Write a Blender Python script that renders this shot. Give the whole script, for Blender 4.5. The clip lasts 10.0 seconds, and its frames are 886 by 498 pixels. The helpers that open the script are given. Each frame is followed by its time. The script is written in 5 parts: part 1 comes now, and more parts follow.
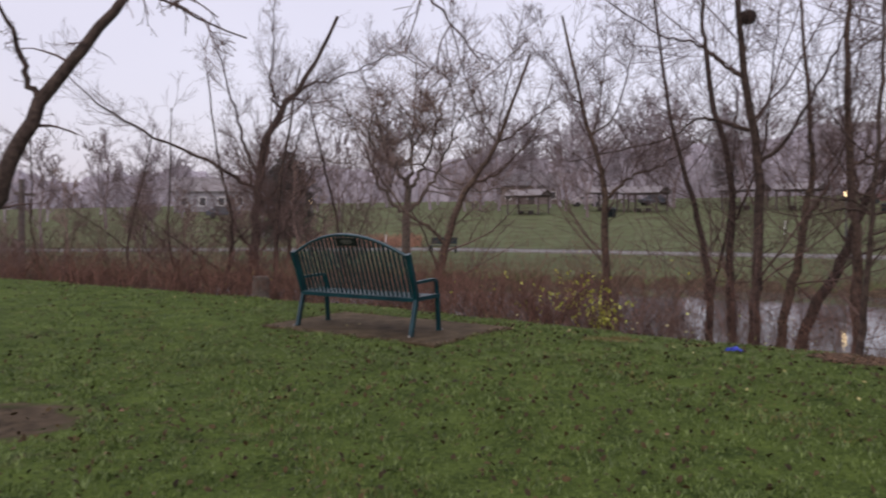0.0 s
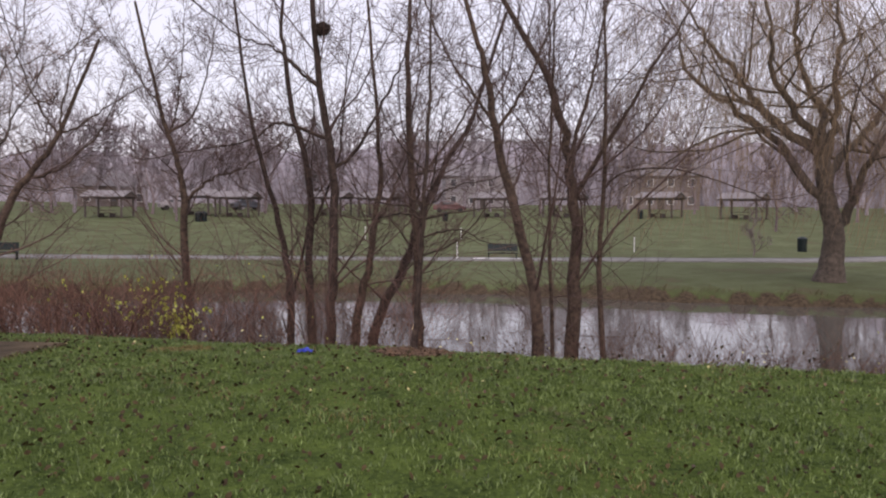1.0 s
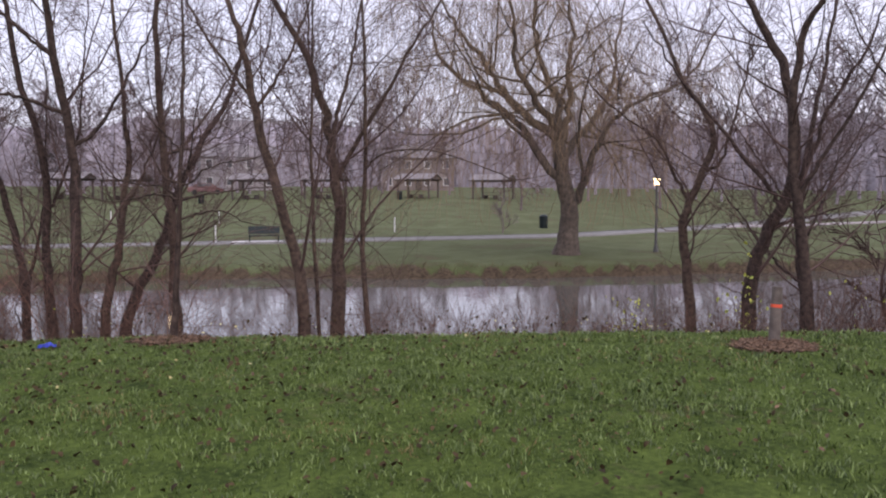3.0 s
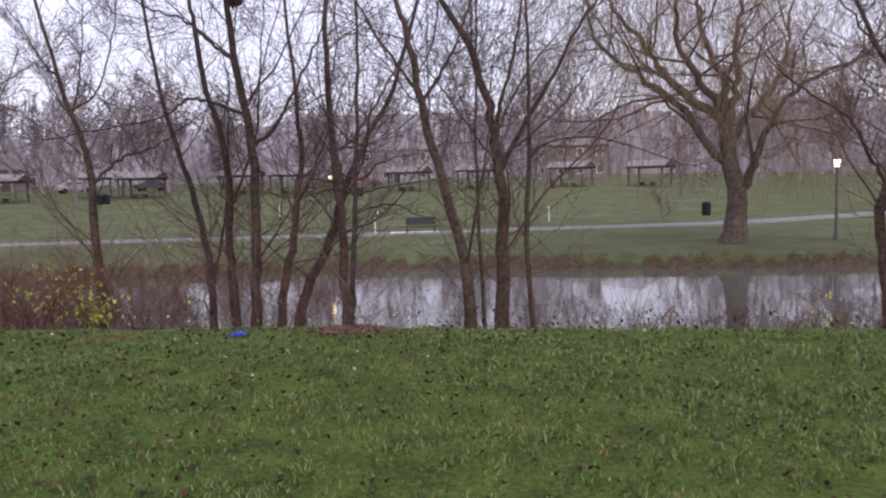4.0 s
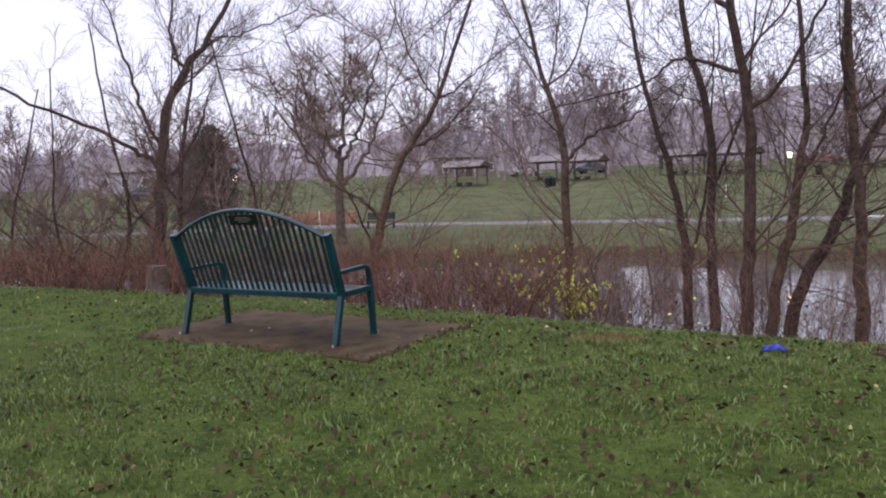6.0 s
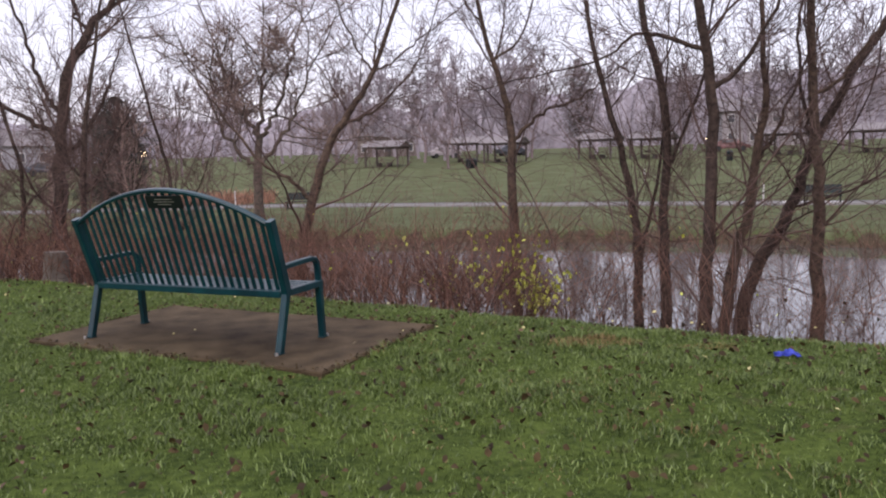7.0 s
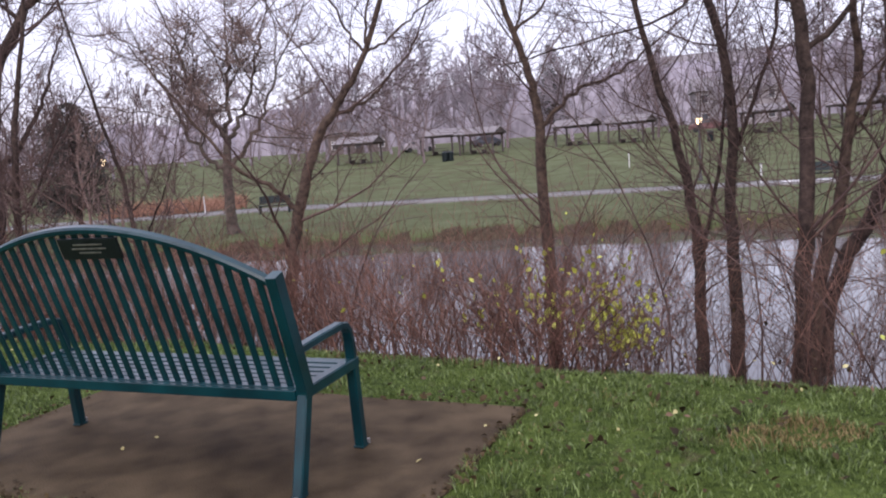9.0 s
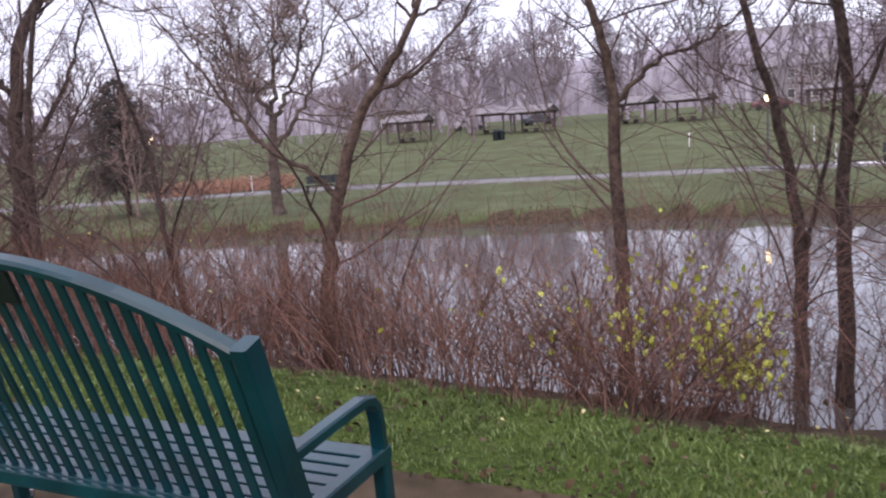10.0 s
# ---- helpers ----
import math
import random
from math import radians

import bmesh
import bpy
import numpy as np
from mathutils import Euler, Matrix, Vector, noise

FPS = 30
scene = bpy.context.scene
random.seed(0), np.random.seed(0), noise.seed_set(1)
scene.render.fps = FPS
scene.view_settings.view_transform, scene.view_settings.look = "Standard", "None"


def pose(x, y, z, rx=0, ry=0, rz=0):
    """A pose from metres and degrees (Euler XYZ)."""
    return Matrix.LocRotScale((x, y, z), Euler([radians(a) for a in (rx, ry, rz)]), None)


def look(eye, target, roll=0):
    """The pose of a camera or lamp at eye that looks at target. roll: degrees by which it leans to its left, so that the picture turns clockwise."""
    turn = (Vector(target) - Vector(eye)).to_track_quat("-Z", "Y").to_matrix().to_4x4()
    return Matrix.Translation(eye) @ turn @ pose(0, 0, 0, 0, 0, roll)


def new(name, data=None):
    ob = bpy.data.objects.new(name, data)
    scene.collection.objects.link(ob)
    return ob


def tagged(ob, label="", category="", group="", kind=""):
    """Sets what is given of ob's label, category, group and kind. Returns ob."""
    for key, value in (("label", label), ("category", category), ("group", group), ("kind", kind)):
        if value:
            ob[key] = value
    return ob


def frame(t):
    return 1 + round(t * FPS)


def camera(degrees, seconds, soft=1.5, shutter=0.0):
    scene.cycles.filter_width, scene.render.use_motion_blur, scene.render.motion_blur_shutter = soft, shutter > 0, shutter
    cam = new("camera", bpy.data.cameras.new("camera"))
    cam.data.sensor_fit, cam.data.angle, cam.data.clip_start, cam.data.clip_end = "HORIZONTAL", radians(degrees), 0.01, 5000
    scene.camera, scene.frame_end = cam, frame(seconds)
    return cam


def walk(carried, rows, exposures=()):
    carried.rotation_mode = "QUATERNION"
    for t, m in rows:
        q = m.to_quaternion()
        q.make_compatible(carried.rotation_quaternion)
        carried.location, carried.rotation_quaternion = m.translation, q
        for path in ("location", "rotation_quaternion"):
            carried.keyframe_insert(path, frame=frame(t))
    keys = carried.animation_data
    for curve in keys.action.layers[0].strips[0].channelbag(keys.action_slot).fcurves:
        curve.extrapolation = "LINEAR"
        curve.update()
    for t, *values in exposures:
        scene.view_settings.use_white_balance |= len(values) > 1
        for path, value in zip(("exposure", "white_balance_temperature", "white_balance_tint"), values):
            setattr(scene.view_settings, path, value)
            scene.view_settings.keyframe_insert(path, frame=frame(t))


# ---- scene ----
cam = camera(60.3, 10.0, soft=2.0, shutter=0.12)
PATH = [
    (0, (0.1, 0.134, 1.441), (0.082, 2.131, 1.347), -0.6),
    (0.5, (0.28, 0.299, 1.417), (0.892, 2.201, 1.347), -0.1),
    (1, (0.401, 0.36, 1.406), (1.379, 2.103, 1.322), 0.3),
    (1.5, (0.442, 0.445, 1.38), (1.477, 2.152, 1.252), 0.1),
    (2, (0.453, 0.449, 1.384), (1.61, 2.074, 1.251), 0.8),
    (2.5, (0.406, 0.364, 1.39), (1.777, 1.814, 1.255), 0.5),
    (2.7, (0.378, 0.315, 1.384), (1.858, 1.654, 1.252), -0.3),
    (4, (0.276, 0.563, 1.405), (1.439, 2.183, 1.251), -1.4),
    (4.5, (0.371, 1.1, 1.354), (1.32, 2.852, 1.181), -4.1),
    (5, (0.32, 1.557, 1.343), (1.028, 3.422, 1.193), -4.5),
    (5.5, (0.273, 2.037, 1.365), (0.513, 4.018, 1.241), -3.3),
    (6, (0.132, 2.439, 1.337), (0.272, 4.427, 1.172), -2.3),
    (7.5, (-0.278, 3.974, 1.333), (0.201, 5.902, 1.101), -2.1),
    (8, (-0.372, 4.482, 1.374), (0.157, 6.4, 1.175), -3.4),
    (8.5, (-0.342, 5.075, 1.413), (0.07, 7.02, 1.196), -4.2),
    (9, (-0.35, 5.731, 1.397), (0.071, 7.671, 1.155), -4.1),
    (9.5, (-0.257, 6.326, 1.389), (0.263, 8.232, 1.075), -3.5),
    (10, (-0.157, 6.996, 1.425), (0.134, 8.954, 1.137), -4.0),
]
EXPOSURES = [(0.0, -0.08, 6400, 17), (0.6, 0.0, 6500, 17), (1.2, 0.2, 6480, 17), (2.7, 0.28, 6150, 19), (5.5, 0.3, 6050, 19), (7.5, 0.40, 6350, 17), (8.5, 0.44, 6030, 19), (10.0, 0.62, 6000, 20)]
walk(cam, [(t, look(eye, target, roll)) for t, eye, target, roll in PATH], EXPOSURES)

# ---- world and light: dull wet dusk under an even cloud cover ----
world = bpy.data.worlds.new("overcast")
scene.world = world
world.use_nodes = True
wn, wl = world.node_tree.nodes, world.node_tree.links
wn.clear()
sky = wn.new("ShaderNodeTexSky")
sky.sky_type = "NISHITA"
sky.sun_disc = False
sky.sun_elevation, sky.sun_rotation = radians(35), radians(200)
sky.air_density, sky.dust_density = 1.0, 4.0
sky_bg = wn.new("ShaderNodeBackground")
sky_bg.inputs["Strength"].default_value = 0.05
cloud_bg = wn.new("ShaderNodeBackground")
cloud_bg.inputs["Color"].default_value = (0.84, 0.80, 0.92, 1)
cloud_bg.inputs["Strength"].default_value = 0.80
cloud_noise = wn.new("ShaderNodeTexNoise")
cloud_noise.inputs["Scale"].default_value = 1.6
cloud_noise.inputs["Detail"].default_value = 4
cloud_ramp = wn.new("ShaderNodeValToRGB")
cloud_ramp.color_ramp.elements[0].position, cloud_ramp.color_ramp.elements[0].color = 0.3, (0.82, 0.78, 0.85, 1)
cloud_ramp.color_ramp.elements[1].position, cloud_ramp.color_ramp.elements[1].color = 0.7, (0.93, 0.89, 0.95, 1)
wl.new(cloud_noise.outputs["Fac"], cloud_ramp.inputs["Fac"])
wl.new(cloud_ramp.outputs["Color"], cloud_bg.inputs["Color"])
wadd = wn.new("ShaderNodeAddShader")
wout = wn.new("ShaderNodeOutputWorld")
wl.new(sky.outputs["Color"], sky_bg.inputs["Color"])
wl.new(sky_bg.outputs["Background"], wadd.inputs[0])
wl.new(cloud_bg.outputs["Background"], wadd.inputs[1])
wl.new(wadd.outputs["Shader"], wout.inputs["Surface"])

sun_data = bpy.data.lights.new("sun", "SUN")
sun_data.energy, sun_data.angle, sun_data.color = 1.3, radians(80), (1.0, 0.96, 0.92)
sun = new("sun", sun_data)
sun.matrix_world = look((0, 0, 40), (6, 10, 0))
tagged(sun, kind="structure")


# ---- materials ----
def material(name, low, high, scale=8.0, rough=0.8, bump=0.3, bump_scale=60.0, island=0.0, metal=0.0, coarse=0.35, spread=0.2, specular=0.5):
    """Two-scale mottled surface: colour from low to high by fine noise, shifted by broad noise and per piece."""
    m = bpy.data.materials.new(name)
    m.use_nodes = True
    n, l = m.node_tree.nodes, m.node_tree.links
    bsdf = n["Principled BSDF"]
    geo = n.new("ShaderNodeNewGeometry")
    fine = n.new("ShaderNodeTexNoise")
    fine.inputs["Scale"].default_value, fine.inputs["Detail"].default_value = scale, 6
    broad = n.new("ShaderNodeTexNoise")
    broad.inputs["Scale"].default_value, broad.inputs["Detail"].default_value = scale * 0.12, 3
    for t in (fine, broad):
        l.new(geo.outputs["Position"], t.inputs["Vector"])
    total = n.new("ShaderNodeMath")
    total.operation = "MULTIPLY_ADD"
    l.new(broad.outputs["Fac"], total.inputs[0])
    total.inputs[1].default_value = coarse
    l.new(fine.outputs["Fac"], total.inputs[2])
    value = total.outputs[0]
    if island:
        more = n.new("ShaderNodeMath")
        more.operation = "MULTIPLY_ADD"
        l.new(geo.outputs["Random Per Island"], more.inputs[0])
        more.inputs[1].default_value = island
        l.new(value, more.inputs[2])
        value = more.outputs[0]
    middle = 0.5 + coarse * 0.5 + island * 0.5
    ramp = n.new("ShaderNodeValToRGB")
    wide = spread + island * 0.45
    stretch = n.new("ShaderNodeMapRange")
    stretch.inputs["From Min"].default_value, stretch.inputs["From Max"].default_value = middle - wide, middle + wide
    l.new(value, stretch.inputs["Value"])
    l.new(stretch.outputs["Result"], ramp.inputs["Fac"])
    ramp.color_ramp.elements[0].color = (*low, 1)
    ramp.color_ramp.elements[1].color = (*high, 1)
    l.new(ramp.outputs["Color"], bsdf.inputs["Base Color"])
    bsdf.inputs["Roughness"].default_value, bsdf.inputs["Metallic"].default_value = rough, metal
    bsdf.inputs["Specular IOR Level"].default_value = specular
    if bump:
        grain = n.new("ShaderNodeTexNoise")
        grain.inputs["Scale"].default_value, grain.inputs["Detail"].default_value = bump_scale, 5
        l.new(geo.outputs["Position"], grain.inputs["Vector"])
        relief = n.new("ShaderNodeBump")
        relief.inputs["Strength"].default_value, relief.inputs["Distance"].default_value = bump, 0.02
        l.new(grain.outputs["Fac"], relief.inputs["Height"])
        l.new(relief.outputs["Normal"], bsdf.inputs["Normal"])
    return m


BARK = material("bark", (0.038, 0.027, 0.022), (0.130, 0.092, 0.070), 14, 0.9, 0.9, 45, specular=0.2)
DARK_BARK = material("dark_bark", (0.025, 0.018, 0.016), (0.090, 0.064, 0.053), 14, 0.9, 0.9, 45, specular=0.2)
WILLOW_BARK = material("willow_bark", (0.04, 0.031, 0.025), (0.125, 0.097, 0.076), 6, 0.9, 1.0, 18)
TWIG = material("twig", (0.055, 0.036, 0.033), (0.15, 0.100, 0.088), 3, 0.9, 0, island=0.3, specular=0.2)
WILLOW_TWIG = material("willow_twig", (0.15, 0.105, 0.066), (0.29, 0.21, 0.135), 1.5, 0.85, 0, island=0.4, specular=0.15)
MAUVE_TWIG = material("mauve_twig", (0.14, 0.095, 0.082), (0.27, 0.19, 0.165), 1.5, 0.85, 0, island=0.3)
# far twigs: grey-violet haze is put into the base colour
HAZY_TWIG = material("hazy_far_twig", (0.23, 0.20, 0.222), (0.36, 0.318, 0.35), 0.4, 0.95, 0, island=0.3, specular=0.1)
# halfway tone, lighter than near twigs to stand for thinner mist
HAZY_EDGE_TWIG = material("hazy_edge_twig", (0.14, 0.108, 0.112), (0.25, 0.20, 0.205), 0.5, 0.95, 0, island=0.3, specular=0.1)
# the mist over the ridge is mixed into this pale violet
HAZY_RIDGE = material("hazy_ridge", (0.18, 0.163, 0.19), (0.38, 0.352, 0.395), 0.55, 0.95, 0, coarse=0.8, spread=0.35, specular=0.05)
BRUSH = material("brush_stem", (0.030, 0.016, 0.013), (0.26, 0.142, 0.108), 2, 0.9, 0, island=1.2, specular=0.15)
WEED = material("dry_weed", (0.045, 0.027, 0.022), (0.16, 0.095, 0.072), 2, 0.9, 0, island=0.4, specular=0.15)
BANK_GRASS = material("bank_grass", (0.060, 0.050, 0.028), (0.15, 0.125, 0.070), 2, 0.9, 0, island=0.5, specular=0.15)
BLADE = material("grass_blade", (0.020, 0.036, 0.009), (0.190, 0.262, 0.072), 1.1, 0.40, 0, island=1.5, coarse=0.5, specular=0.35)
DRY_BLADE = material("dry_blade", (0.12, 0.085, 0.036), (0.30, 0.225, 0.105), 3, 0.7, 0, island=0.8, specular=0.25)
BROWN_LEAF = material("brown_leaf", (0.013, 0.010, 0.006), (0.080, 0.054, 0.024), 9, 0.75, 0, island=0.9, specular=0.15)
PALE_LEAF = material("pale_leaf", (0.24, 0.20, 0.06), (0.46, 0.42, 0.19), 9, 0.5, 0, island=0.6)
YELLOW_LEAF = material("yellow_leaf", (0.24, 0.29, 0.03), (0.50, 0.50, 0.08), 9, 0.5, 0, island=0.6)
GREEN_PAINT = material("green_paint", (0.001, 0.019, 0.026), (0.002, 0.040, 0.050), 5, 0.28, 0.05, 220, specular=0.25)
PLAQUE = material("plaque_metal", (0.010, 0.016, 0.018), (0.02, 0.03, 0.032), 12, 0.4, 0.1, 120, metal=0.6)
STEEL = material("bolt_steel", (0.22, 0.21, 0.20), (0.40, 0.39, 0.37), 30, 0.4, 0.1, 200, metal=0.9)
CONCRETE = material("wet_concrete", (0.028, 0.019, 0.010), (0.106, 0.078, 0.046), 5, 0.75, 0.5, 90, coarse=0.9, spread=0.3, specular=0.15)
ASPHALT = material("path_asphalt", (0.13, 0.126, 0.12), (0.21, 0.203, 0.195), 2, 0.85, 0.2, 30, specular=0.2)
MULCH = material("wood_mulch", (0.035, 0.021, 0.014), (0.19, 0.115, 0.070), 9, 0.9, 0, island=1.0)
RUST_BED = material("rust_grass", (0.26, 0.13, 0.085), (0.42, 0.24, 0.165), 1.5, 0.9, 0, island=0.5)
SHINGLE = material("roof_shingle", (0.14, 0.128, 0.132), (0.23, 0.208, 0.215), 3, 0.85, 0.3, 20)
TIMBER = material("dark_timber", (0.055, 0.045, 0.041), (0.12, 0.098, 0.088), 5, 0.8, 0.2, 40)
POST_WOOD = material("grey_post", (0.070, 0.056, 0.047), (0.150, 0.124, 0.108), 10, 0.85, 0.5, 60)
ORANGE = material("orange_tape", (0.55, 0.06, 0.025), (0.70, 0.10, 0.04), 10, 0.6, 0)
BLUE = material("blue_cloth", (0.013, 0.026, 0.26), (0.036, 0.06, 0.46), 25, 0.6, 0.3, 150)
POLE = material("pole_metal", (0.05, 0.05, 0.05), (0.10, 0.10, 0.10), 6, 0.5, 0)
WHITE = material("white_paint", (0.62, 0.61, 0.62), (0.82, 0.80, 0.80), 4, 0.6, 0)
# siding takes the hazed tint of the far woods as its colour
SIDING = material("pale_siding", (0.28, 0.25, 0.26), (0.38, 0.345, 0.36), 1, 0.8, 0)
BRICKY = material("brick_wall", (0.16, 0.13, 0.125), (0.25, 0.21, 0.20), 1, 0.85, 0)
GREY_WALL = material("grey_wall", (0.26, 0.25, 0.28), (0.36, 0.35, 0.39), 0.6, 0.8, 0)
# dark needles, lightened in the base colour for the mist before them
HAZED_NEEDLE = material("hazed_needle_spray", (0.045, 0.042, 0.038), (0.11, 0.100, 0.088), 2, 0.85, 0, island=0.5, specular=0.15)
NEST = material("nest_twigs", (0.03, 0.02, 0.018), (0.08, 0.055, 0.045), 20, 0.9, 0, island=0.5)
CAR_DARK = material("dark_car_paint", (0.03, 0.035, 0.05), (0.06, 0.065, 0.08), 2, 0.3, 0)
CAR_RED = material("red_car_paint", (0.10, 0.04, 0.04), (0.15, 0.06, 0.06), 2, 0.3, 0)
RUBBER = material("tyre_rubber", (0.02, 0.02, 0.02), (0.035, 0.035, 0.035), 9, 0.8, 0)
GLASS = material("dark_window", (0.07, 0.07, 0.08), (0.11, 0.11, 0.125), 1, 0.15, 0)


coat = GREEN_PAINT.node_tree.nodes["Principled BSDF"]
coat.inputs["Coat Weight"].default_value, coat.inputs["Coat Roughness"].default_value, coat.inputs["Coat IOR"].default_value = 0.42, 0.06, 1.5


def glow(name, colour, strength):
    m = bpy.data.materials.new(name)
    m.use_nodes = True
    b = m.node_tree.nodes["Principled BSDF"]
    b.inputs["Base Color"].default_value = (*colour, 1)
    b.inputs["Emission Color"].default_value = (*colour, 1)
    b.inputs["Emission Strength"].default_value = strength
    return m


LAMP_GLOW = glow("lamp_glow", (1.0, 0.74, 0.38), 5.0)


def ground_material():
    """Turf and bare soil, mixed by the soil attribute of the sheet; the far turf has haze in its colour."""
    m = material("turf_and_soil", (0.015, 0.028, 0.006), (0.103, 0.146, 0.031), 24.0, 0.9, 1.0, 90, coarse=0.9, spread=0.36, specular=0.1)
    n, l = m.node_tree.nodes, m.node_tree.links
    bsdf = n["Principled BSDF"]
    green = bsdf.inputs["Base Color"].links[0].from_socket
    geo = n.new("ShaderNodeNewGeometry")
    soil_noise = n.new("ShaderNodeTexNoise")
    soil_noise.inputs["Scale"].default_value, soil_noise.inputs["Detail"].default_value = 7, 8
    l.new(geo.outputs["Position"], soil_noise.inputs["Vector"])
    ramp = n.new("ShaderNodeValToRGB")
    ramp.color_ramp.elements[0].position, ramp.color_ramp.elements[0].color = 0.3, (0.034, 0.025, 0.016, 1)
    ramp.color_ramp.elements[1].position, ramp.color_ramp.elements[1].color = 0.7, (0.105, 0.078, 0.052, 1)
    l.new(soil_noise.outputs["Fac"], ramp.inputs["Fac"])
    attr = n.new("ShaderNodeAttribute")
    attr.attribute_name = "soil"
    ragged = n.new("ShaderNodeMath")
    ragged.operation = "MULTIPLY_ADD"
    l.new(soil_noise.outputs["Fac"], ragged.inputs[0])
    ragged.inputs[1].default_value = 0.8
    l.new(attr.outputs["Fac"], ragged.inputs[2])
    edge = n.new("ShaderNodeMapRange")
    edge.inputs["From Min"].default_value, edge.inputs["From Max"].default_value = 0.78, 1.02
    l.new(ragged.outputs[0], edge.inputs["Value"])
    # far lawn: brown and green mottle, paled to stand for haze
    dull = n.new("ShaderNodeValToRGB")
    dull.color_ramp.elements[0].position, dull.color_ramp.elements[0].color = 0.32, (0.098, 0.080, 0.050, 1)
    dull.color_ramp.elements.new(0.46).color = (0.082, 0.094, 0.044, 1)
    dull.color_ramp.elements[2].position, dull.color_ramp.elements[2].color = 0.7, (0.125, 0.142, 0.076, 1)
    wide_noise = n.new("ShaderNodeTexNoise")
    wide_noise.inputs["Scale"].default_value, wide_noise.inputs["Detail"].default_value = 0.45, 12
    wide_noise.inputs["Roughness"].default_value = 0.68
    l.new(geo.outputs["Position"], wide_noise.inputs["Vector"])
    l.new(wide_noise.outputs["Fac"], dull.inputs["Fac"])
    park = n.new("ShaderNodeAttribute")
    park.attribute_name = "hazed_lawn"
    turf = n.new("ShaderNodeMix")
    turf.data_type = "RGBA"
    l.new(park.outputs["Fac"], turf.inputs["Factor"])
    l.new(green, turf.inputs["A"])
    l.new(dull.outputs["Color"], turf.inputs["B"])
    green = turf.outputs["Result"]
    mix = n.new("ShaderNodeMix")
    mix.data_type = "RGBA"
    l.new(edge.outputs["Result"], mix.inputs["Factor"])
    l.new(green, mix.inputs["A"])
    l.new(ramp.outputs["Color"], mix.inputs["B"])
    l.new(mix.outputs["Result"], bsdf.inputs["Base Color"])
    return m


def water_material():
    m = bpy.data.materials.new("pond_water")
    m.use_nodes = True
    n, l = m.node_tree.nodes, m.node_tree.links
    b = n["Principled BSDF"]
    b.inputs["Base Color"].default_value = (0.085, 0.080, 0.072, 1)
    b.inputs["Roughness"].default_value = 0.03
    b.inputs["IOR"].default_value = 1.45
    b.inputs["Specular IOR Level"].default_value = 0.8
    geo = n.new("ShaderNodeNewGeometry")
    scale = n.new("ShaderNodeMapping")
    scale.inputs["Scale"].default_value = (1.6, 3.4, 1)
    scale.inputs["Rotation"].default_value = (0, 0, radians(35))
    l.new(geo.outputs["Position"], scale.inputs["Vector"])
    waves = n.new("ShaderNodeTexNoise")
    waves.inputs["Scale"].default_value, waves.inputs["Detail"].default_value = 1.0, 3
    l.new(scale.outputs["Vector"], waves.inputs["Vector"])
    relief = n.new("ShaderNodeBump")
    relief.inputs["Strength"].default_value, relief.inputs["Distance"].default_value = 0.10, 0.03
    l.new(waves.outputs["Fac"], relief.inputs["Height"])
    l.new(relief.outputs["Normal"], b.inputs["Normal"])
    return m


# ---- mesh helpers ----
def mesh_from(name, verts, faces, mats, smooth=False, index=None):
    """A mesh from arrays: verts (V, 3) and faces (F, k), all faces with the same number of corners."""
    verts, faces = np.asarray(verts, np.float32), np.asarray(faces, np.int32)
    me = bpy.data.meshes.new(name)
    f, k = faces.shape
    me.vertices.add(len(verts))
    me.vertices.foreach_set("co", verts.ravel())
    me.loops.add(f * k)
    me.loops.foreach_set("vertex_index", faces.ravel())
    me.polygons.add(f)
    me.polygons.foreach_set("loop_start", np.arange(0, f * k, k, dtype=np.int32))
    if smooth:
        me.polygons.foreach_set("use_smooth", np.ones(f, dtype=bool))
    if index is not None:
        me.polygons.foreach_set("material_index", np.asarray(index, np.int32))
    for m in (mats if isinstance(mats, (list, tuple)) else [mats]):
        me.materials.append(m)
    me.update(calc_edges=True)
    return me


def part(name, bm, mat, parent, label=""):
    """Links a bmesh, or a ready mesh, as one object under a thing or part."""
    if isinstance(bm, bmesh.types.BMesh):
        me = bpy.data.meshes.new(name)
        bm.to_mesh(me)
        bm.free()
        me.materials.append(mat)
    else:
        me = bm
    ob = new(name, me)
    ob.parent = parent
    if label:
        ob["label"] = label
    return ob


def thing(name, m, label, category, group="", kind=""):
    ob = new(name)
    ob.empty_display_size = 0.1
    ob.matrix_world = m
    return tagged(ob, label, category, group, kind)


def box(bm, size, m, bevel=0.0):
    """A box with bevelled edges of that size, at the pose m."""
    made = bmesh.ops.create_cube(bm, size=1.0)["verts"]
    bmesh.ops.transform(bm, matrix=m @ Matrix.Diagonal((*size, 1)), verts=made)
    if bevel:
        edges = list({e for v in made for e in v.link_edges})
        bmesh.ops.bevel(bm, geom=edges, offset=bevel, segments=2, affect="EDGES", profile=0.6)
    return bm


def box_bm(size, m, bevel=0.0):
    return box(bmesh.new(), size, m, bevel)


def rod(bm, a, b, r0, r1, sides=10):
    """A tapered round bar from a to b."""
    a, b = Vector(a), Vector(b)
    made = bmesh.ops.create_cone(bm, cap_ends=True, segments=sides, radius1=r0, radius2=r1, depth=(b - a).length)["verts"]
    turn = (b - a).to_track_quat("Z", "Y").to_matrix().to_4x4()
    bmesh.ops.transform(bm, matrix=Matrix.Translation((a + b) / 2) @ turn, verts=made)
    return bm


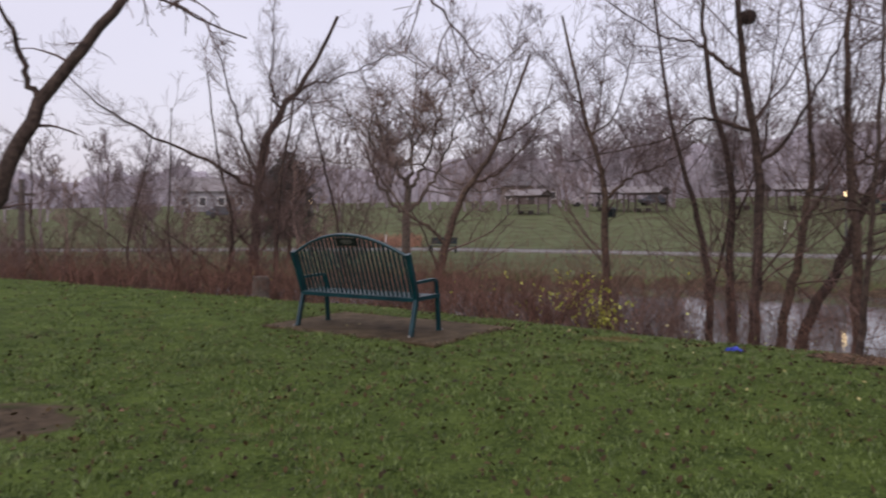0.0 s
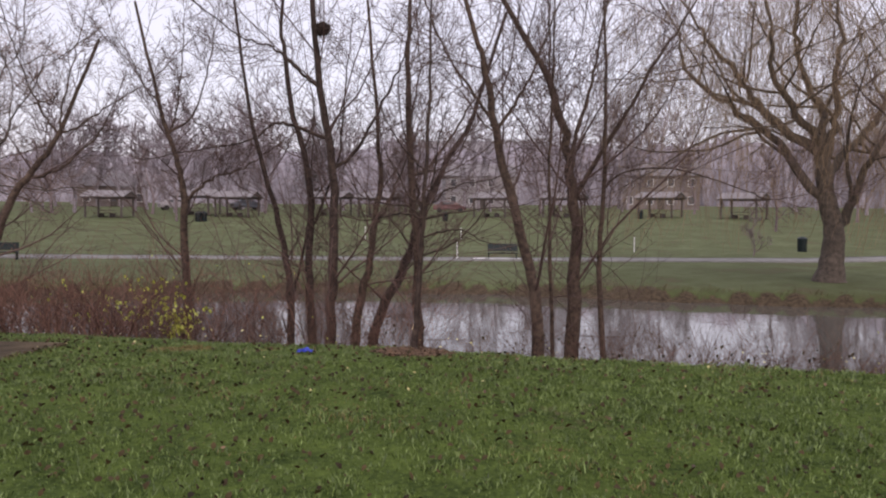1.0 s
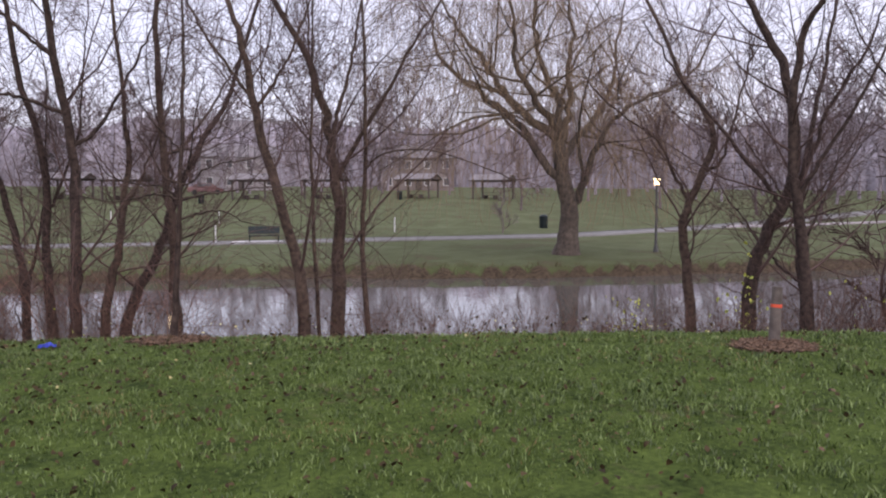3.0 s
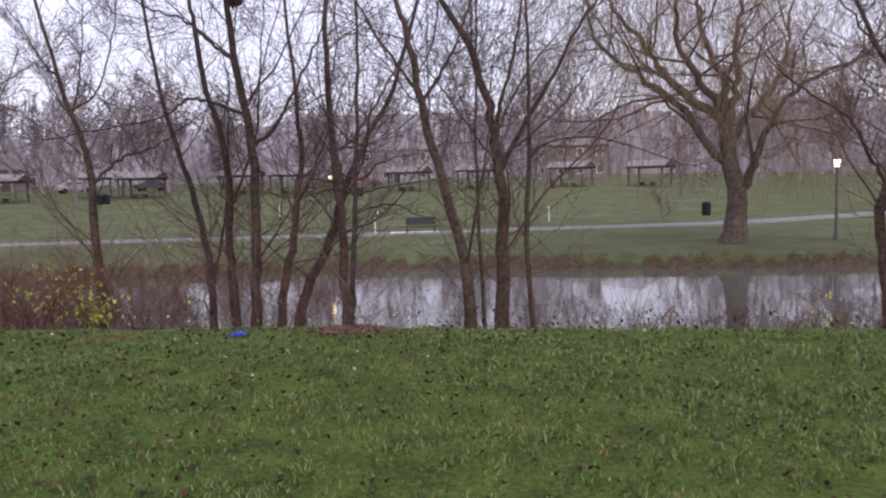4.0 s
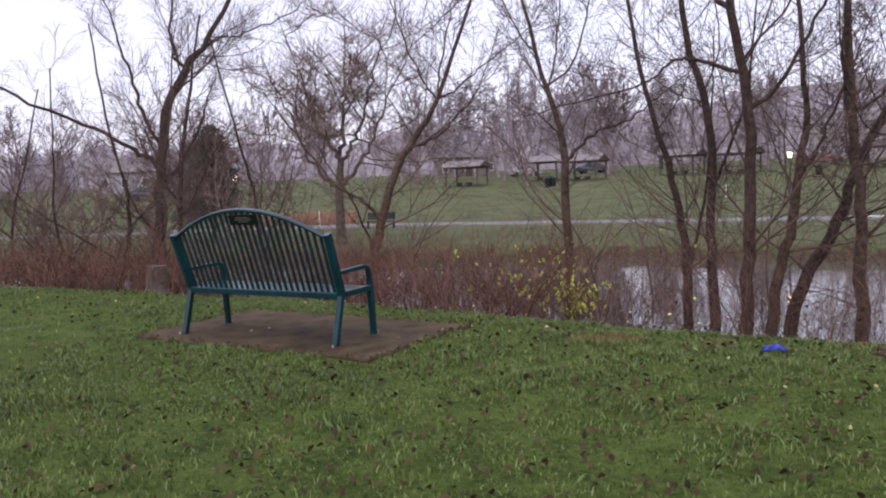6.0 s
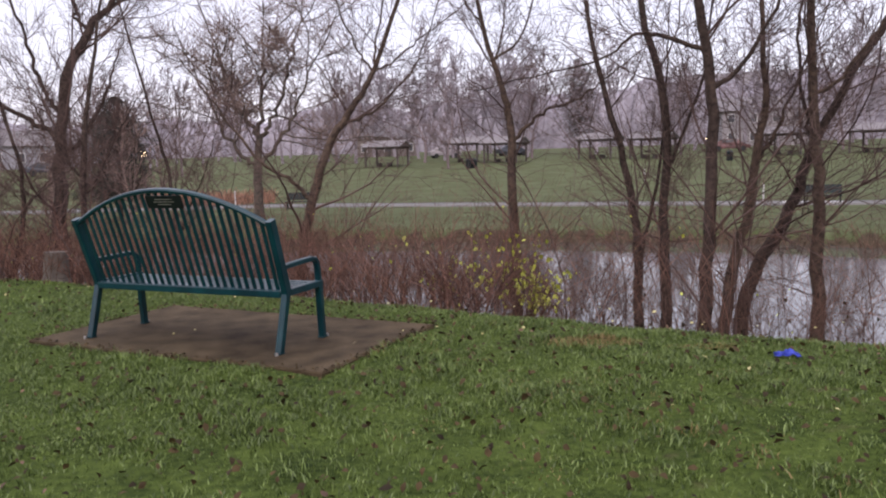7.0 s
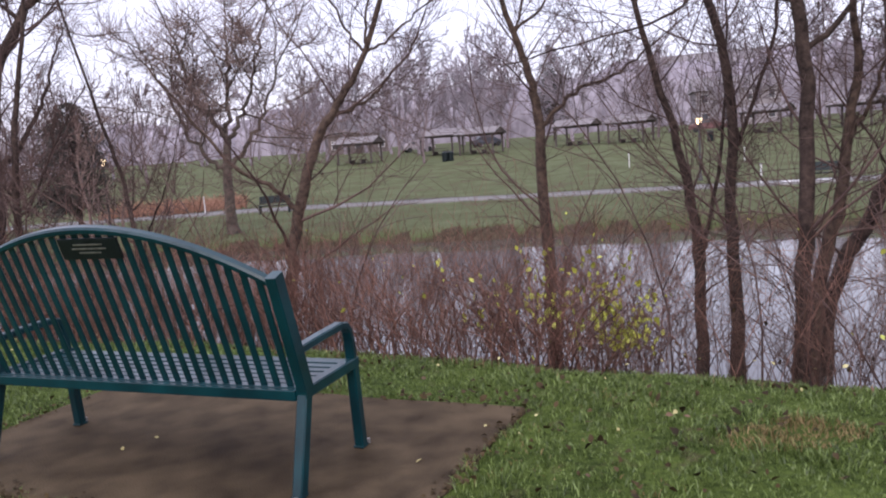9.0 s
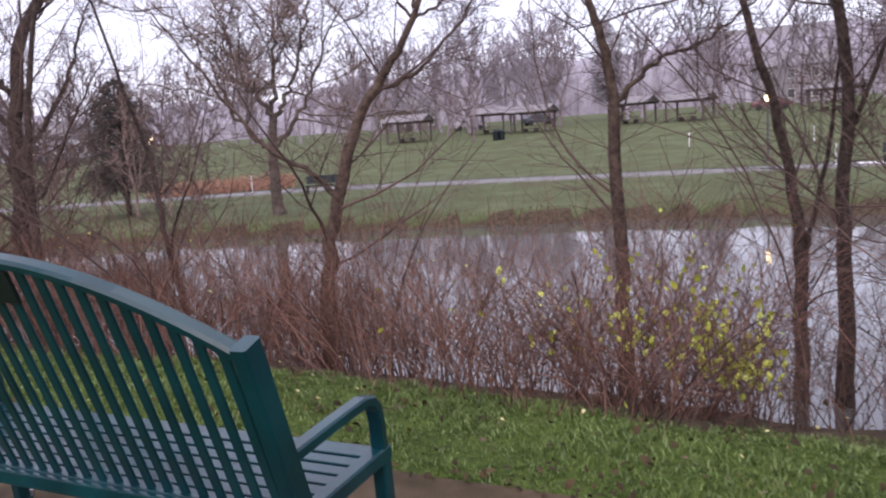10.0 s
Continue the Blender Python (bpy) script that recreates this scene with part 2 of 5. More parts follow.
def sweep(bm, points, wide, deep, side=(1, 0, 0), bevel=0.006):
    """A rectangular bar along points; wide runs along side."""
    s = Vector(side).normalized()
    pts = [Vector(p) for p in points]
    rings = []
    for i, p in enumerate(pts):
        along = (pts[min(i + 1, len(pts) - 1)] - pts[max(i - 1, 0)]).normalized()
        other = along.cross(s).normalized()
        stretch = 1.0
        if 0 < i < len(pts) - 1:
            stretch = 1.0 / max(0.5, math.cos((pts[i + 1] - p).angle(p - pts[i - 1]) / 2))
        b = min(bevel, wide * 0.3, deep * 0.3)
        corners = [(-wide / 2 + b, -deep / 2), (wide / 2 - b, -deep / 2), (wide / 2, -deep / 2 + b), (wide / 2, deep / 2 - b),
                   (wide / 2 - b, deep / 2), (-wide / 2 + b, deep / 2), (-wide / 2, deep / 2 - b), (-wide / 2, -deep / 2 + b)]
        rings.append([bm.verts.new(p + s * u + other * v * stretch) for u, v in corners])
    for r0, r1 in zip(rings, rings[1:]):
        for k in range(8):
            bm.faces.new((r0[k], r0[(k + 1) % 8], r1[(k + 1) % 8], r1[k]))
    bm.faces.new(rings[0][::-1])
    bm.faces.new(rings[-1])
    bmesh.ops.recalc_face_normals(bm, faces=bm.faces[:])
    return bm


def smooth_line(points, n):
    """n points along a smooth curve through the given ones."""
    p = np.asarray(points, float)
    if len(p) == 2:
        u = np.linspace(0, 1, n)[:, None]
        return p[0] * (1 - u) + p[1] * u
    q = np.vstack([2 * p[0] - p[1], p, 2 * p[-1] - p[-2]])
    out = []
    for u in np.linspace(0, len(p) - 1, n):
        i = min(int(u), len(p) - 2)
        f = u - i
        a, b, c, d = q[i:i + 4]
        out.append(0.5 * (2 * b + (c - a) * f + (2 * a - 5 * b + 4 * c - d) * f * f + (3 * b - a - 3 * c + d) * f ** 3))
    return np.array(out)


def unit(v):
    return v / np.maximum(np.linalg.norm(v, axis=-1, keepdims=True), 1e-9)


def tubes(paths, radii, sides):
    """Verts and quads of round bars along paths (N, n, 3) with radii (N, n)."""
    paths = np.asarray(paths, float)
    count, n, _ = paths.shape
    tang = unit(np.gradient(paths, axis=1))
    mean = unit(paths[:, -1] - paths[:, 0])
    ref = np.where(np.abs(mean[:, 2:3]) > 0.8, np.array([[1.0, 0.2, 0]]), np.array([[0, 0.1, 1.0]]))[:, None, :]
    u = unit(np.cross(tang, ref))
    v = np.cross(tang, u)
    ang = np.arange(sides) * 2 * np.pi / sides
    ring = u[:, :, None, :] * np.cos(ang)[None, None, :, None] + v[:, :, None, :] * np.sin(ang)[None, None, :, None]
    verts = (paths[:, :, None, :] + ring * np.asarray(radii)[:, :, None, None]).reshape(-1, 3)
    i = np.arange(count)[:, None, None] * n * sides
    j = np.arange(n - 1)[None, :, None] * sides
    k = np.arange(sides)[None, None, :]
    k2 = (k + 1) % sides
    faces = np.stack([i + j + k, i + j + k2, i + j + sides + k2, i + j + sides + k], -1).reshape(-1, 4)
    return verts, faces


def joined(pieces):
    """Several (verts, faces) as one."""
    verts, faces, at = [], [], 0
    for v, f in pieces:
        verts.append(v)
        faces.append(f + at)
        at += len(v)
    return np.vstack(verts), np.vstack(faces)


def grow(rng, paths, radii, each, low, high, length, n, spread, rise, wander, thin, tip=0.3):
    """Side shoots: each of them on every path, between the fractions low and high of it.
    length is in parts of the parent's, spread the turn away from it in radians, rise a pull upwards."""
    count, m, _ = paths.shape
    span = np.linalg.norm(np.diff(paths, axis=1), axis=2).sum(1)
    who = np.repeat(np.arange(count), each)
    f = np.clip(low + (high - low) * (np.tile(np.arange(each) + 0.5, count) / each + rng.normal(0, 0.06, len(who))), 0.02, 0.99)
    u = f * (m - 1)
    i = np.minimum(u.astype(int), m - 2)
    g = (u - i)[:, None]
    start = paths[who, i] * (1 - g) + paths[who, i + 1] * g
    along = unit(paths[who, i + 1] - paths[who, i])
    r0 = (radii[who, i] * (1 - g[:, 0]) + radii[who, i + 1] * g[:, 0]) * thin * rng.uniform(0.75, 1.1, len(who))
    side = unit(np.cross(along, rng.normal(0, 1, (len(who), 3))))
    turn = (spread * rng.uniform(0.65, 1.3, len(who)))[:, None]
    d = along * np.cos(turn) + side * np.sin(turn)
    size = span[who] * length * rng.uniform(0.55, 1.25, len(who)) * (1.15 - 0.55 * f)
    out = np.empty((len(who), n, 3))
    out[:, 0] = start
    for k in range(1, n):
        d = unit(d + rng.normal(0, wander, d.shape) + np.array([0, 0, rise]))
        out[:, k] = out[:, k - 1] + d * (size / (n - 1))[:, None]
    taper = np.linspace(1, tip, n)[None, :]
    return out, r0[:, None] * taper


def bare_tree(name, base, trunk, limbs, r, seed, label, bark=None, twig=None, wild=6, fine=(6, 5, 6), group="", rise=0.10, stretch=2.2, tip=0.25, min_r=0.0029, flare=1.35, shoot=0.32, hook=0.35):
    """A leafless tree: a shaped trunk, its main limbs and a crown of branches and twigs.
    trunk: points up the stem; limbs: lists of points, each starting on the stem; the ends run on upwards."""
    rng = np.random.default_rng(seed)
    bark, twig = bark or BARK, twig or TWIG
    b = np.asarray(base, float)
    root = thing(name, pose(*base), label, "tree", group)

    def run_on(points, more):
        p = [np.asarray(q, float) for q in points]
        d = unit(p[-1] - p[-2])
        d = unit(d + np.array([0, 0, 0.35]))
        p.append(p[-1] + d * more + rng.normal(0, 0.08, 3))
        return p

    stem = smooth_line(run_on([base, *trunk], stretch), 26)
    stem[1:-1] += rng.normal(0, r * 0.16, (24, 3)) * np.array([1, 1, 0.3])
    u = np.linspace(0, 1, 26)
    stem_r = r * ((1 - u) + tip * u) * (1 + (flare - 1) * np.exp(-u * 26))
    v, f = tubes(stem[None], stem_r[None], 12)
    part("trunk", mesh_from("trunk", v - b, f, bark, True), None, root)
    big, big_r = [stem], [stem_r]
    for points in limbs:
        first = np.asarray(points[0], float)
        i = int(np.argmin(np.linalg.norm(stem[:22] - first + np.array([0, 0, hook]), axis=1)))
        line = smooth_line(run_on([stem[i], *points], stretch * 0.55), 26)
        line[1:-1] += rng.normal(0, r * 0.13, (24, 3))
        lr = stem_r[i] * 0.52 * (1 - 0.8 * u)
        v, f = tubes(line[None], lr[None], 9)
        part("limb", mesh_from("limb", v - b, f, bark, True), None, root)
        big.append(line)
        big_r.append(lr)
    big, big_r = np.array(big), np.array(big_r)
    pieces = []
    a, ar = grow(rng, big, big_r, wild + 4, 0.17, 0.97, shoot, 8, 0.95, rise, 0.12, 0.27, 0.25)
    ar = np.maximum(ar, min_r * 1.8)
    pieces.append(tubes(a, ar, 5))
    c, cr = grow(rng, a, ar, fine[0], 0.12, 0.98, 0.55, 5, 0.8, rise, 0.13, 0.55, 0.4)
    cr = np.maximum(cr, min_r * 1.25)
    pieces.append(tubes(c, cr, 3))
    if fine[1]:
        e, er = grow(rng, c, cr, fine[1], 0.1, 0.98, 0.6, 3, 0.75, rise * 0.6, 0.15, 0.6, 0.5)
        pieces.append(tubes(e, np.maximum(er, min_r), 3))
    e, er = grow(rng, big, big_r, fine[2] * 7, 0.06, 0.98, shoot * 0.6, 5, 1.1, rise * 0.4, 0.19, 0.10, 0.4)
    e2, er2 = grow(rng, e, er, 3, 0.2, 0.98, 0.6, 3, 0.8, 0.02, 0.15, 0.7, 0.6)
    pieces.append(tubes(e2, np.maximum(er2, min_r), 3))
    pieces.append(tubes(e, np.maximum(er, min_r), 3))
    v, f = joined(pieces)
    part("crown", mesh_from("crown", v - b, f, twig, True), None, root)
    return root


# ---- lie of the land ----
CREST = np.array([(-120, 50), (-40, 27), (-20, 21.5), (-9.5, 16.6), (-3.5, 13.9), (-0.6, 11.9), (0.4, 11.15), (1.3, 10.2), (2.6, 9.3), (4.4, 7.7),
                  (5.6, 6.4), (7.3, 4.7), (8.8, 3.1), (13, -1.2), (25, -13), (90, -75)], float)
SHORE = np.array([(-140, 60), (-40, 43), (-13, 39.2), (-6, 37.9), (-1.7, 36.6), (8.5, 32.9), (17.5, 27.6), (22.0, 22.6), (26.0, 18.3), (30, 15.1), (38, 10), (55, 3), (120, -25)], float)
WATER = -1.85
NEAR_D = [-200, -1.6, -0.6, 0.2, 0.9, 2.4, 4.2, 6.0, 8.5, 400]
NEAR_Z = [0.0, 0.0, -0.035, -0.10, -0.27, -0.85, -1.6, -2.1, -2.9, -2.9]
FAR_D = [-400, -6, -1.0, 0.0, 0.22, 1.2, 4, 8, 14, 24, 38, 52, 62, 100, 160, 400, 900]
FAR_Z = [-2.95, -2.95, -2.3, -1.9, -1.5, -1.32, -1.2, -1.12, -1.02, -0.72, 0.2, 1.25, 1.8, 3.0, 4.6, 8, 12]


def side_of(line, x, y):
    """Distance from a line of points, positive to the left of its run (the far side)."""
    best = np.full(np.shape(x), 1e9)
    sign = np.ones(np.shape(x))
    for (ax, ay), (bx, by) in zip(line[:-1], line[1:]):
        dx, dy = bx - ax, by - ay
        t = np.clip(((x - ax) * dx + (y - ay) * dy) / (dx * dx + dy * dy), 0, 1)
        d = np.hypot(x - ax - t * dx, y - ay - t * dy)
        s = np.where(dx * (y - ay) - dy * (x - ax) >= 0, 1.0, -1.0)
        closer = d < best
        best, sign = np.where(closer, d, best), np.where(closer, s, sign)
    return best * sign


def ripple(x, y):
    return (0.5 * np.sin(1.3 * x + 0.7 * y) + 0.4 * np.sin(2.1 * y - 1.1 * x + 1) + 0.35 * np.sin(4.3 * x + 1.9 * y + 2) + 0.3 * np.sin(5.1 * y - 3.2 * x))


def ground_z(x, y):
    x, y = np.asarray(x, float), np.asarray(y, float)
    dn, df = side_of(CREST, x, y), side_of(SHORE, x, y)
    z = np.maximum(np.interp(dn + 0.12 * ripple(x * 0.8, y * 0.8), NEAR_D, NEAR_Z), np.interp(df + 0.25 * ripple(x * 0.6, y * 0.6), FAR_D, FAR_Z))
    z = z + 0.028 * np.clip(-x - 2.6, 0, 8) * np.clip((3 - dn) / 3, 0, 1)  # the lawn swells gently towards the old trees
    return z + 0.012 * ripple(x, y) * np.clip(2 - np.abs(z) * 0.5, 0.3, 1)


def soil_at(x, y):
    """Where the turf gives way to bare earth: the bank, the worn patch and the strip along the water."""
    dn, df = side_of(CREST, x, y), side_of(SHORE, x, y)
    bank = np.clip((dn - 0.1) / 0.8, 0, 1) * (df < 0.5)
    patch = np.clip(1.25 - np.hypot((x + 3.25) / 1.0, (y - 5.35) / 0.75), 0, 1)
    thatch = (0.25 + 0.10 * ripple(x * 0.9, y * 1.1)) * (df < 0)
    return np.maximum(np.maximum(bank, patch), thatch)


def axis(near0, near1, step, mid0, mid1, mid_step, far0, far1, count):
    a = np.arange(near0, near1, step)
    left, right = np.arange(mid0, near0, mid_step), np.arange(near1, mid1, mid_step)
    fl = mid0 - np.geomspace(mid_step, mid0 - far0, count)[::-1]
    fr = mid1 + np.geomspace(mid_step, far1 - mid1, count)
    return np.concatenate([fl, left, a, right, fr])


gx = axis(-9, 14, 0.16, -45, 60, 0.7, -1500, 1500, 26)
gy = axis(-1, 18, 0.16, -12, 62, 0.7, -1200, 1800, 26)
X, Y = np.meshgrid(gx, gy)
Z = ground_z(X, Y)
verts = np.stack([X, Y, Z], -1).reshape(-1, 3)
w, h = len(gx), len(gy)
idx = np.arange(w * h).reshape(h, w)
faces = np.stack([idx[:-1, :-1], idx[:-1, 1:], idx[1:, 1:], idx[1:, :-1]], -1).reshape(-1, 4)
me = mesh_from("ground", verts, faces, ground_material(), True)
me.attributes.new("soil", "FLOAT", "POINT").data.foreach_set("value", soil_at(X, Y).astype(np.float32).ravel())
# marks the turf beyond the water, where haze is coloured in
me.attributes.new("hazed_lawn", "FLOAT", "POINT").data.foreach_set("value", (np.clip(side_of(SHORE, X, Y) * 2, 0, 1)).astype(np.float32).ravel())
tagged(new("ground", me), "lawn of wet green turf with bare earth banks", "ground", kind="structure")

wv = [(-160, -90, WATER), (160, -90, WATER), (160, 70, WATER), (-160, 70, WATER)]
water = tagged(new("water", mesh_from("water", wv, [(0, 1, 2, 3)], water_material())), "still grey pond water that mirrors sky and trees", "pond", kind="structure")

# far path: a band that follows the water at some metres' distance
PATH_LINE = [(-75, 64), (-40, 57.5), (-13, 53.5), (-2, 51.5), (5, 48.5), (16, 42.5), (24.5, 37.4), (30, 34.2), (34.5, 31), (40, 27.7), (46, 26.2), (60, 24.5), (120, 20)]


def band(name, line, wide, lift, mat, n=120):
    p = smooth_line([(x, y, 0) for x, y in line], n)[:, :2]
    t = unit(np.gradient(p, axis=0))
    side = np.stack([-t[:, 1], t[:, 0]], -1)
    rows = []
    for k in (-1, -0.33, 0.33, 1):
        q = p + side * wide / 2 * k
        rows.append(np.column_stack([q, ground_z(q[:, 0], q[:, 1]) + lift]))
    for k, row in ((-1, 0), (1, 3)):
        low = rows[row].copy()
        low[:, 2] -= 0.12
        rows = [low, *rows] if k < 0 else [*rows, low]
    v = np.stack(rows, 1)
    i = np.arange(n * 6).reshape(n, 6)
    f = np.stack([i[:-1, :-1], i[:-1, 1:], i[1:, 1:], i[1:, :-1]], -1).reshape(-1, 4)
    return mesh_from(name, v.reshape(-1, 3), f[:, ::-1], mat, True)


tagged(new("path", band("path", PATH_LINE, 2.6, 0.05, ASPHALT)), "pale wet asphalt footpath across the grass", "path", kind="structure")


def on_ground(x, y, lower=0.06):
    return (x, y, float(ground_z(x, y)) - lower)


# ---- concrete pad and bench ----
PAD = [(-0.07, 8.30), (0.88, 9.55), (-1.45, 11.20), (-2.34, 9.92)]


def slab(corners, low, high, bevel, steps=14):
    """A slab with slightly uneven edges over four corners."""
    rng = np.random.default_rng(5)
    bm = bmesh.new()
    loop = []
    for (ax, ay), (bx, by) in zip(corners, corners[1:] + corners[:1]):
        for k in range(steps):
            f = k / steps
            loop.append((ax + (bx - ax) * f + rng.normal(0, 0.010), ay + (by - ay) * f + rng.normal(0, 0.010)))
    cx, cy = np.mean(loop, axis=0)
    rings = []
    for inset, z in ((0, low), (0, high - bevel), (bevel, high)):
        ring = []
        for x, y in loop:
            s = 1 - inset / max(0.3, math.hypot(x - cx, y - cy))
            ring.append(bm.verts.new((cx + (x - cx) * s, cy + (y - cy) * s, z)))
        rings.append(ring)
    for a, b in zip(rings, rings[1:]):
        for k in range(len(loop)):
            j = (k + 1) % len(loop)
            bm.faces.new((a[k], a[j], b[j], b[k]))
    bm.faces.new(rings[-1])
    return bm


pad_me = bpy.data.meshes.new("bench_pad")
bm = slab(PAD, -0.15, 0.022, 0.012)
bm.to_mesh(pad_me)
bm.free()
pad_me.materials.append(CONCRETE)
tagged(new("bench_pad", pad_me), "damp brown concrete pad set in the lawn", "concrete pad", kind="structure")

SEAT_Z, HALF = 0.425, 0.925


def back_at(z):
    """Depth of the leaning back at a height."""
    return -0.165 - (z - 0.43) * 0.325


def park_bench(m):
    bench = thing("park_bench", m, "dark teal painted steel slat bench with an arched back", "bench")
    for s in (-1, 1):
        x = s * (HALF - 0.025)
        post = part("back_leg", sweep(bmesh.new(), [(x, -0.285, 0.0), (x, -0.225, 0.22), (x, -0.170, 0.42)], 0.050, 0.055), GREEN_PAINT, bench)
        part("back_post", sweep(bmesh.new(), [(x, back_at(0.40), 0.40), (x + s * 0.006, back_at(0.68), 0.68), (x + s * 0.012, back_at(0.955), 0.955)], 0.050, 0.070), GREEN_PAINT, bench)
        part("front_leg", sweep(bmesh.new(), [(x, 0.285, 0.0), (x, 0.272, 0.22), (x, 0.262, 0.41)], 0.050, 0.050), GREEN_PAINT, bench)
        arm = [(x, 0.262, 0.40), (x, 0.252, 0.54), (x, 0.240, 0.590), (x, 0.215, 0.618), (x, 0.170, 0.628), (x, 0.0, 0.622), (x, back_at(0.61) + 0.01, 0.610)]
        part("armrest", sweep(bmesh.new(), arm, 0.048, 0.036), GREEN_PAINT, bench)
        part("seat_rail", sweep(bmesh.new(), [(x, -0.20, SEAT_Z - 0.005), (x, 0.285, SEAT_Z + 0.002)], 0.052, 0.052), GREEN_PAINT, bench)
        for y in (-0.285, 0.285):
            foot = part("foot_plate", box_bm((0.054, 0.062, 0.010), pose(x, y, 0.006), 0.003), GREEN_PAINT, bench)
            bolt = bmesh.new()
            rod(bolt, (x + s * 0.012, y + (0.05 if y > 0 else -0.05), 0.0), (x + s * 0.012, y + (0.05 if y > 0 else -0.05), 0.022), 0.014, 0.011, 8)
            part("bolt", bolt, STEEL, bench, "bright steel anchor bolt")
    span = 2 * HALF - 0.1
    for y, z in ((0.268, SEAT_Z - 0.012), (-0.190, SEAT_Z - 0.012)):
        part("seat_beam", box_bm((span, 0.040, 0.050), pose(0, y, z), 0.006), GREEN_PAINT, bench)
    seat = part("seat_slat", box_bm((span, 0.052, 0.012), pose(0, 0.222, SEAT_Z + 0.012), 0.004), GREEN_PAINT, bench)
    for k in range(1, 7):
        o = new("seat_slat", seat.data)
        o.parent = bench
        o.location = (0, -0.064 * k, -0.004 * math.sin(k / 6 * math.pi))
    # arched top rail between the posts, in the plane of the back
    arch = []
    for k in range(33):
        u = -1 + 2 * k / 32
        z = 0.925 + 0.248 * (1 - u * u)
        arch.append((u * (HALF - 0.036), back_at(z), z))
    bm = bmesh.new()
    rings = []
    for i, p in enumerate(arch):
        along = (Vector(arch[min(i + 1, 32)]) - Vector(arch[max(i - 1, 0)])).normalized()
        out = Vector((1, 0, 0)).cross(Vector((0, -0.325, 1)).normalized())
        up = along.cross(out).normalized()
        if up.z < 0:
            up = -up
        rings.append([bm.verts.new(Vector(p) + out * a * 0.024 + up * b * 0.016) for a, b in ((-1, -0.6), (-0.6, -1), (0.6, -1), (1, -0.6), (1, 0.5), (0.6, 1), (-0.6, 1), (-1, 0.5))])
    for a, b in zip(rings, rings[1:]):
        for k in range(8):
            bm.faces.new((a[k], a[(k + 1) % 8], b[(k + 1) % 8], b[k]))
    bm.faces.new(rings[0])
    bm.faces.new(rings[-1][::-1])
    bmesh.ops.recalc_face_normals(bm, faces=bm.faces[:])
    part("top_rail", bm, GREEN_PAINT, bench)
    count = 26
    for k in range(count):
        x = -(HALF - 0.05) + (k + 0.5 + 0.15) * (2 * HALF - 0.1) / (count + 0.3)
        u = x / (HALF - 0.05)
        lean = 1.005
        top = 0.925 + 0.248 * (1 - u * u) - 0.006
        part("back_slat", sweep(bmesh.new(), [(x, back_at(SEAT_Z - 0.02), SEAT_Z - 0.02), (x * lean, back_at(top), top)], 0.034, 0.010, bevel=0.003), GREEN_PAINT, bench)
    z = 1.088
    tilt = math.degrees(math.atan(0.325))
    plate = part("plaque", box_bm((0.33, 0.012, 0.098), pose(0.04, back_at(z) - 0.012, z, tilt), 0.004), PLAQUE, bench, "small dark metal memorial plaque")
    for i, (wide, dz) in enumerate(((0.16, 0.018), (0.19, 0.0), (0.12, -0.018))):
        part("raised_bar", box_bm((wide, 0.003, 0.007), pose(0.04, back_at(z + dz) - 0.0195, z + dz, tilt), 0.001), STEEL, plate)
    return bench


bench_pose = pose(-0.953, 9.590, 0.022, 0, 0, -33.5)
park_bench(bench_pose)

# ---- trees along the near bank ----
ROW = "bare trees along the near bank"
bare_tree("bare_tree", on_ground(3.3, 15.6), [(3.28, 15.61, 0.0), (3.24, 15.61, 1.69), (3.14, 15.63, 2.38), (2.9, 15.7, 3.2)],
          [[(2.6, 15.74, 3.8), (2.32, 15.79, 4.36), (2.03, 15.85, 4.89)], [(3.43, 15.58, 3.37), (3.71, 15.52, 4.34), (3.87, 15.49, 5.22)],
           [(3.1, 15.64, 3.36), (3.25, 15.61, 4.59)], [(3.75, 15.51, 2.14), (4.32, 15.4, 2.34)]],
          0.095, 11, "slender leafless bank tree forking into three stems", group=ROW, wild=6)
bare_tree("bare_tree", on_ground(5.18, 12.95), [(5.2, 12.9, -0.3), (5.24, 12.88, 0.8), (5.24, 12.88, 2.1), (5.09, 12.94, 3.1), (4.98, 12.98, 4.07), (4.92, 13.0, 4.85)],
          [[(5.55, 12.78, 2.5), (5.8, 12.66, 2.92), (6.18, 12.52, 3.73), (6.43, 12.42, 4.41)], [(4.6, 13.1, 2.95), (4.28, 13.25, 2.97), (3.8, 13.43, 2.66)],
           [(4.6, 13.1, 4.0), (4.23, 13.27, 4.3), (3.65, 13.49, 4.52)]],
          0.096, 12, "tall dark leafless bank tree that carries a bird nest", DARK_BARK, group=ROW, wild=6, stretch=3.2, tip=0.4)
bare_tree("bare_tree", on_ground(5.4, 14.45), [(5.36, 14.43, -0.3), (5.33, 14.43, 0.41), (5.34, 14.43, 2.09), (5.05, 14.54, 3.39), (4.91, 14.58, 4.46), (4.86, 14.6, 5.17)],
          [[(5.5, 14.4, 1.4), (5.9, 14.3, 2.6), (6.0, 14.2, 4.0)]], 0.09, 13, "thin straight leafless tree at the water", DARK_BARK, group=ROW, wild=6)
bare_tree("bare_tree", on_ground(5.12, 14.8), [(5.1, 14.8, -0.6), (5.04, 14.82, 0.39), (4.84, 14.89, 1.41), (4.58, 14.97, 2.44), (4.32, 15.06, 3.75)],
          [[(5.2, 14.8, 0.1), (5.42, 14.75, 1.2), (5.5, 14.7, 2.6)]], 0.085, 14, "thin forked leafless tree leaning over the bank", DARK_BARK, group=ROW, wild=6)
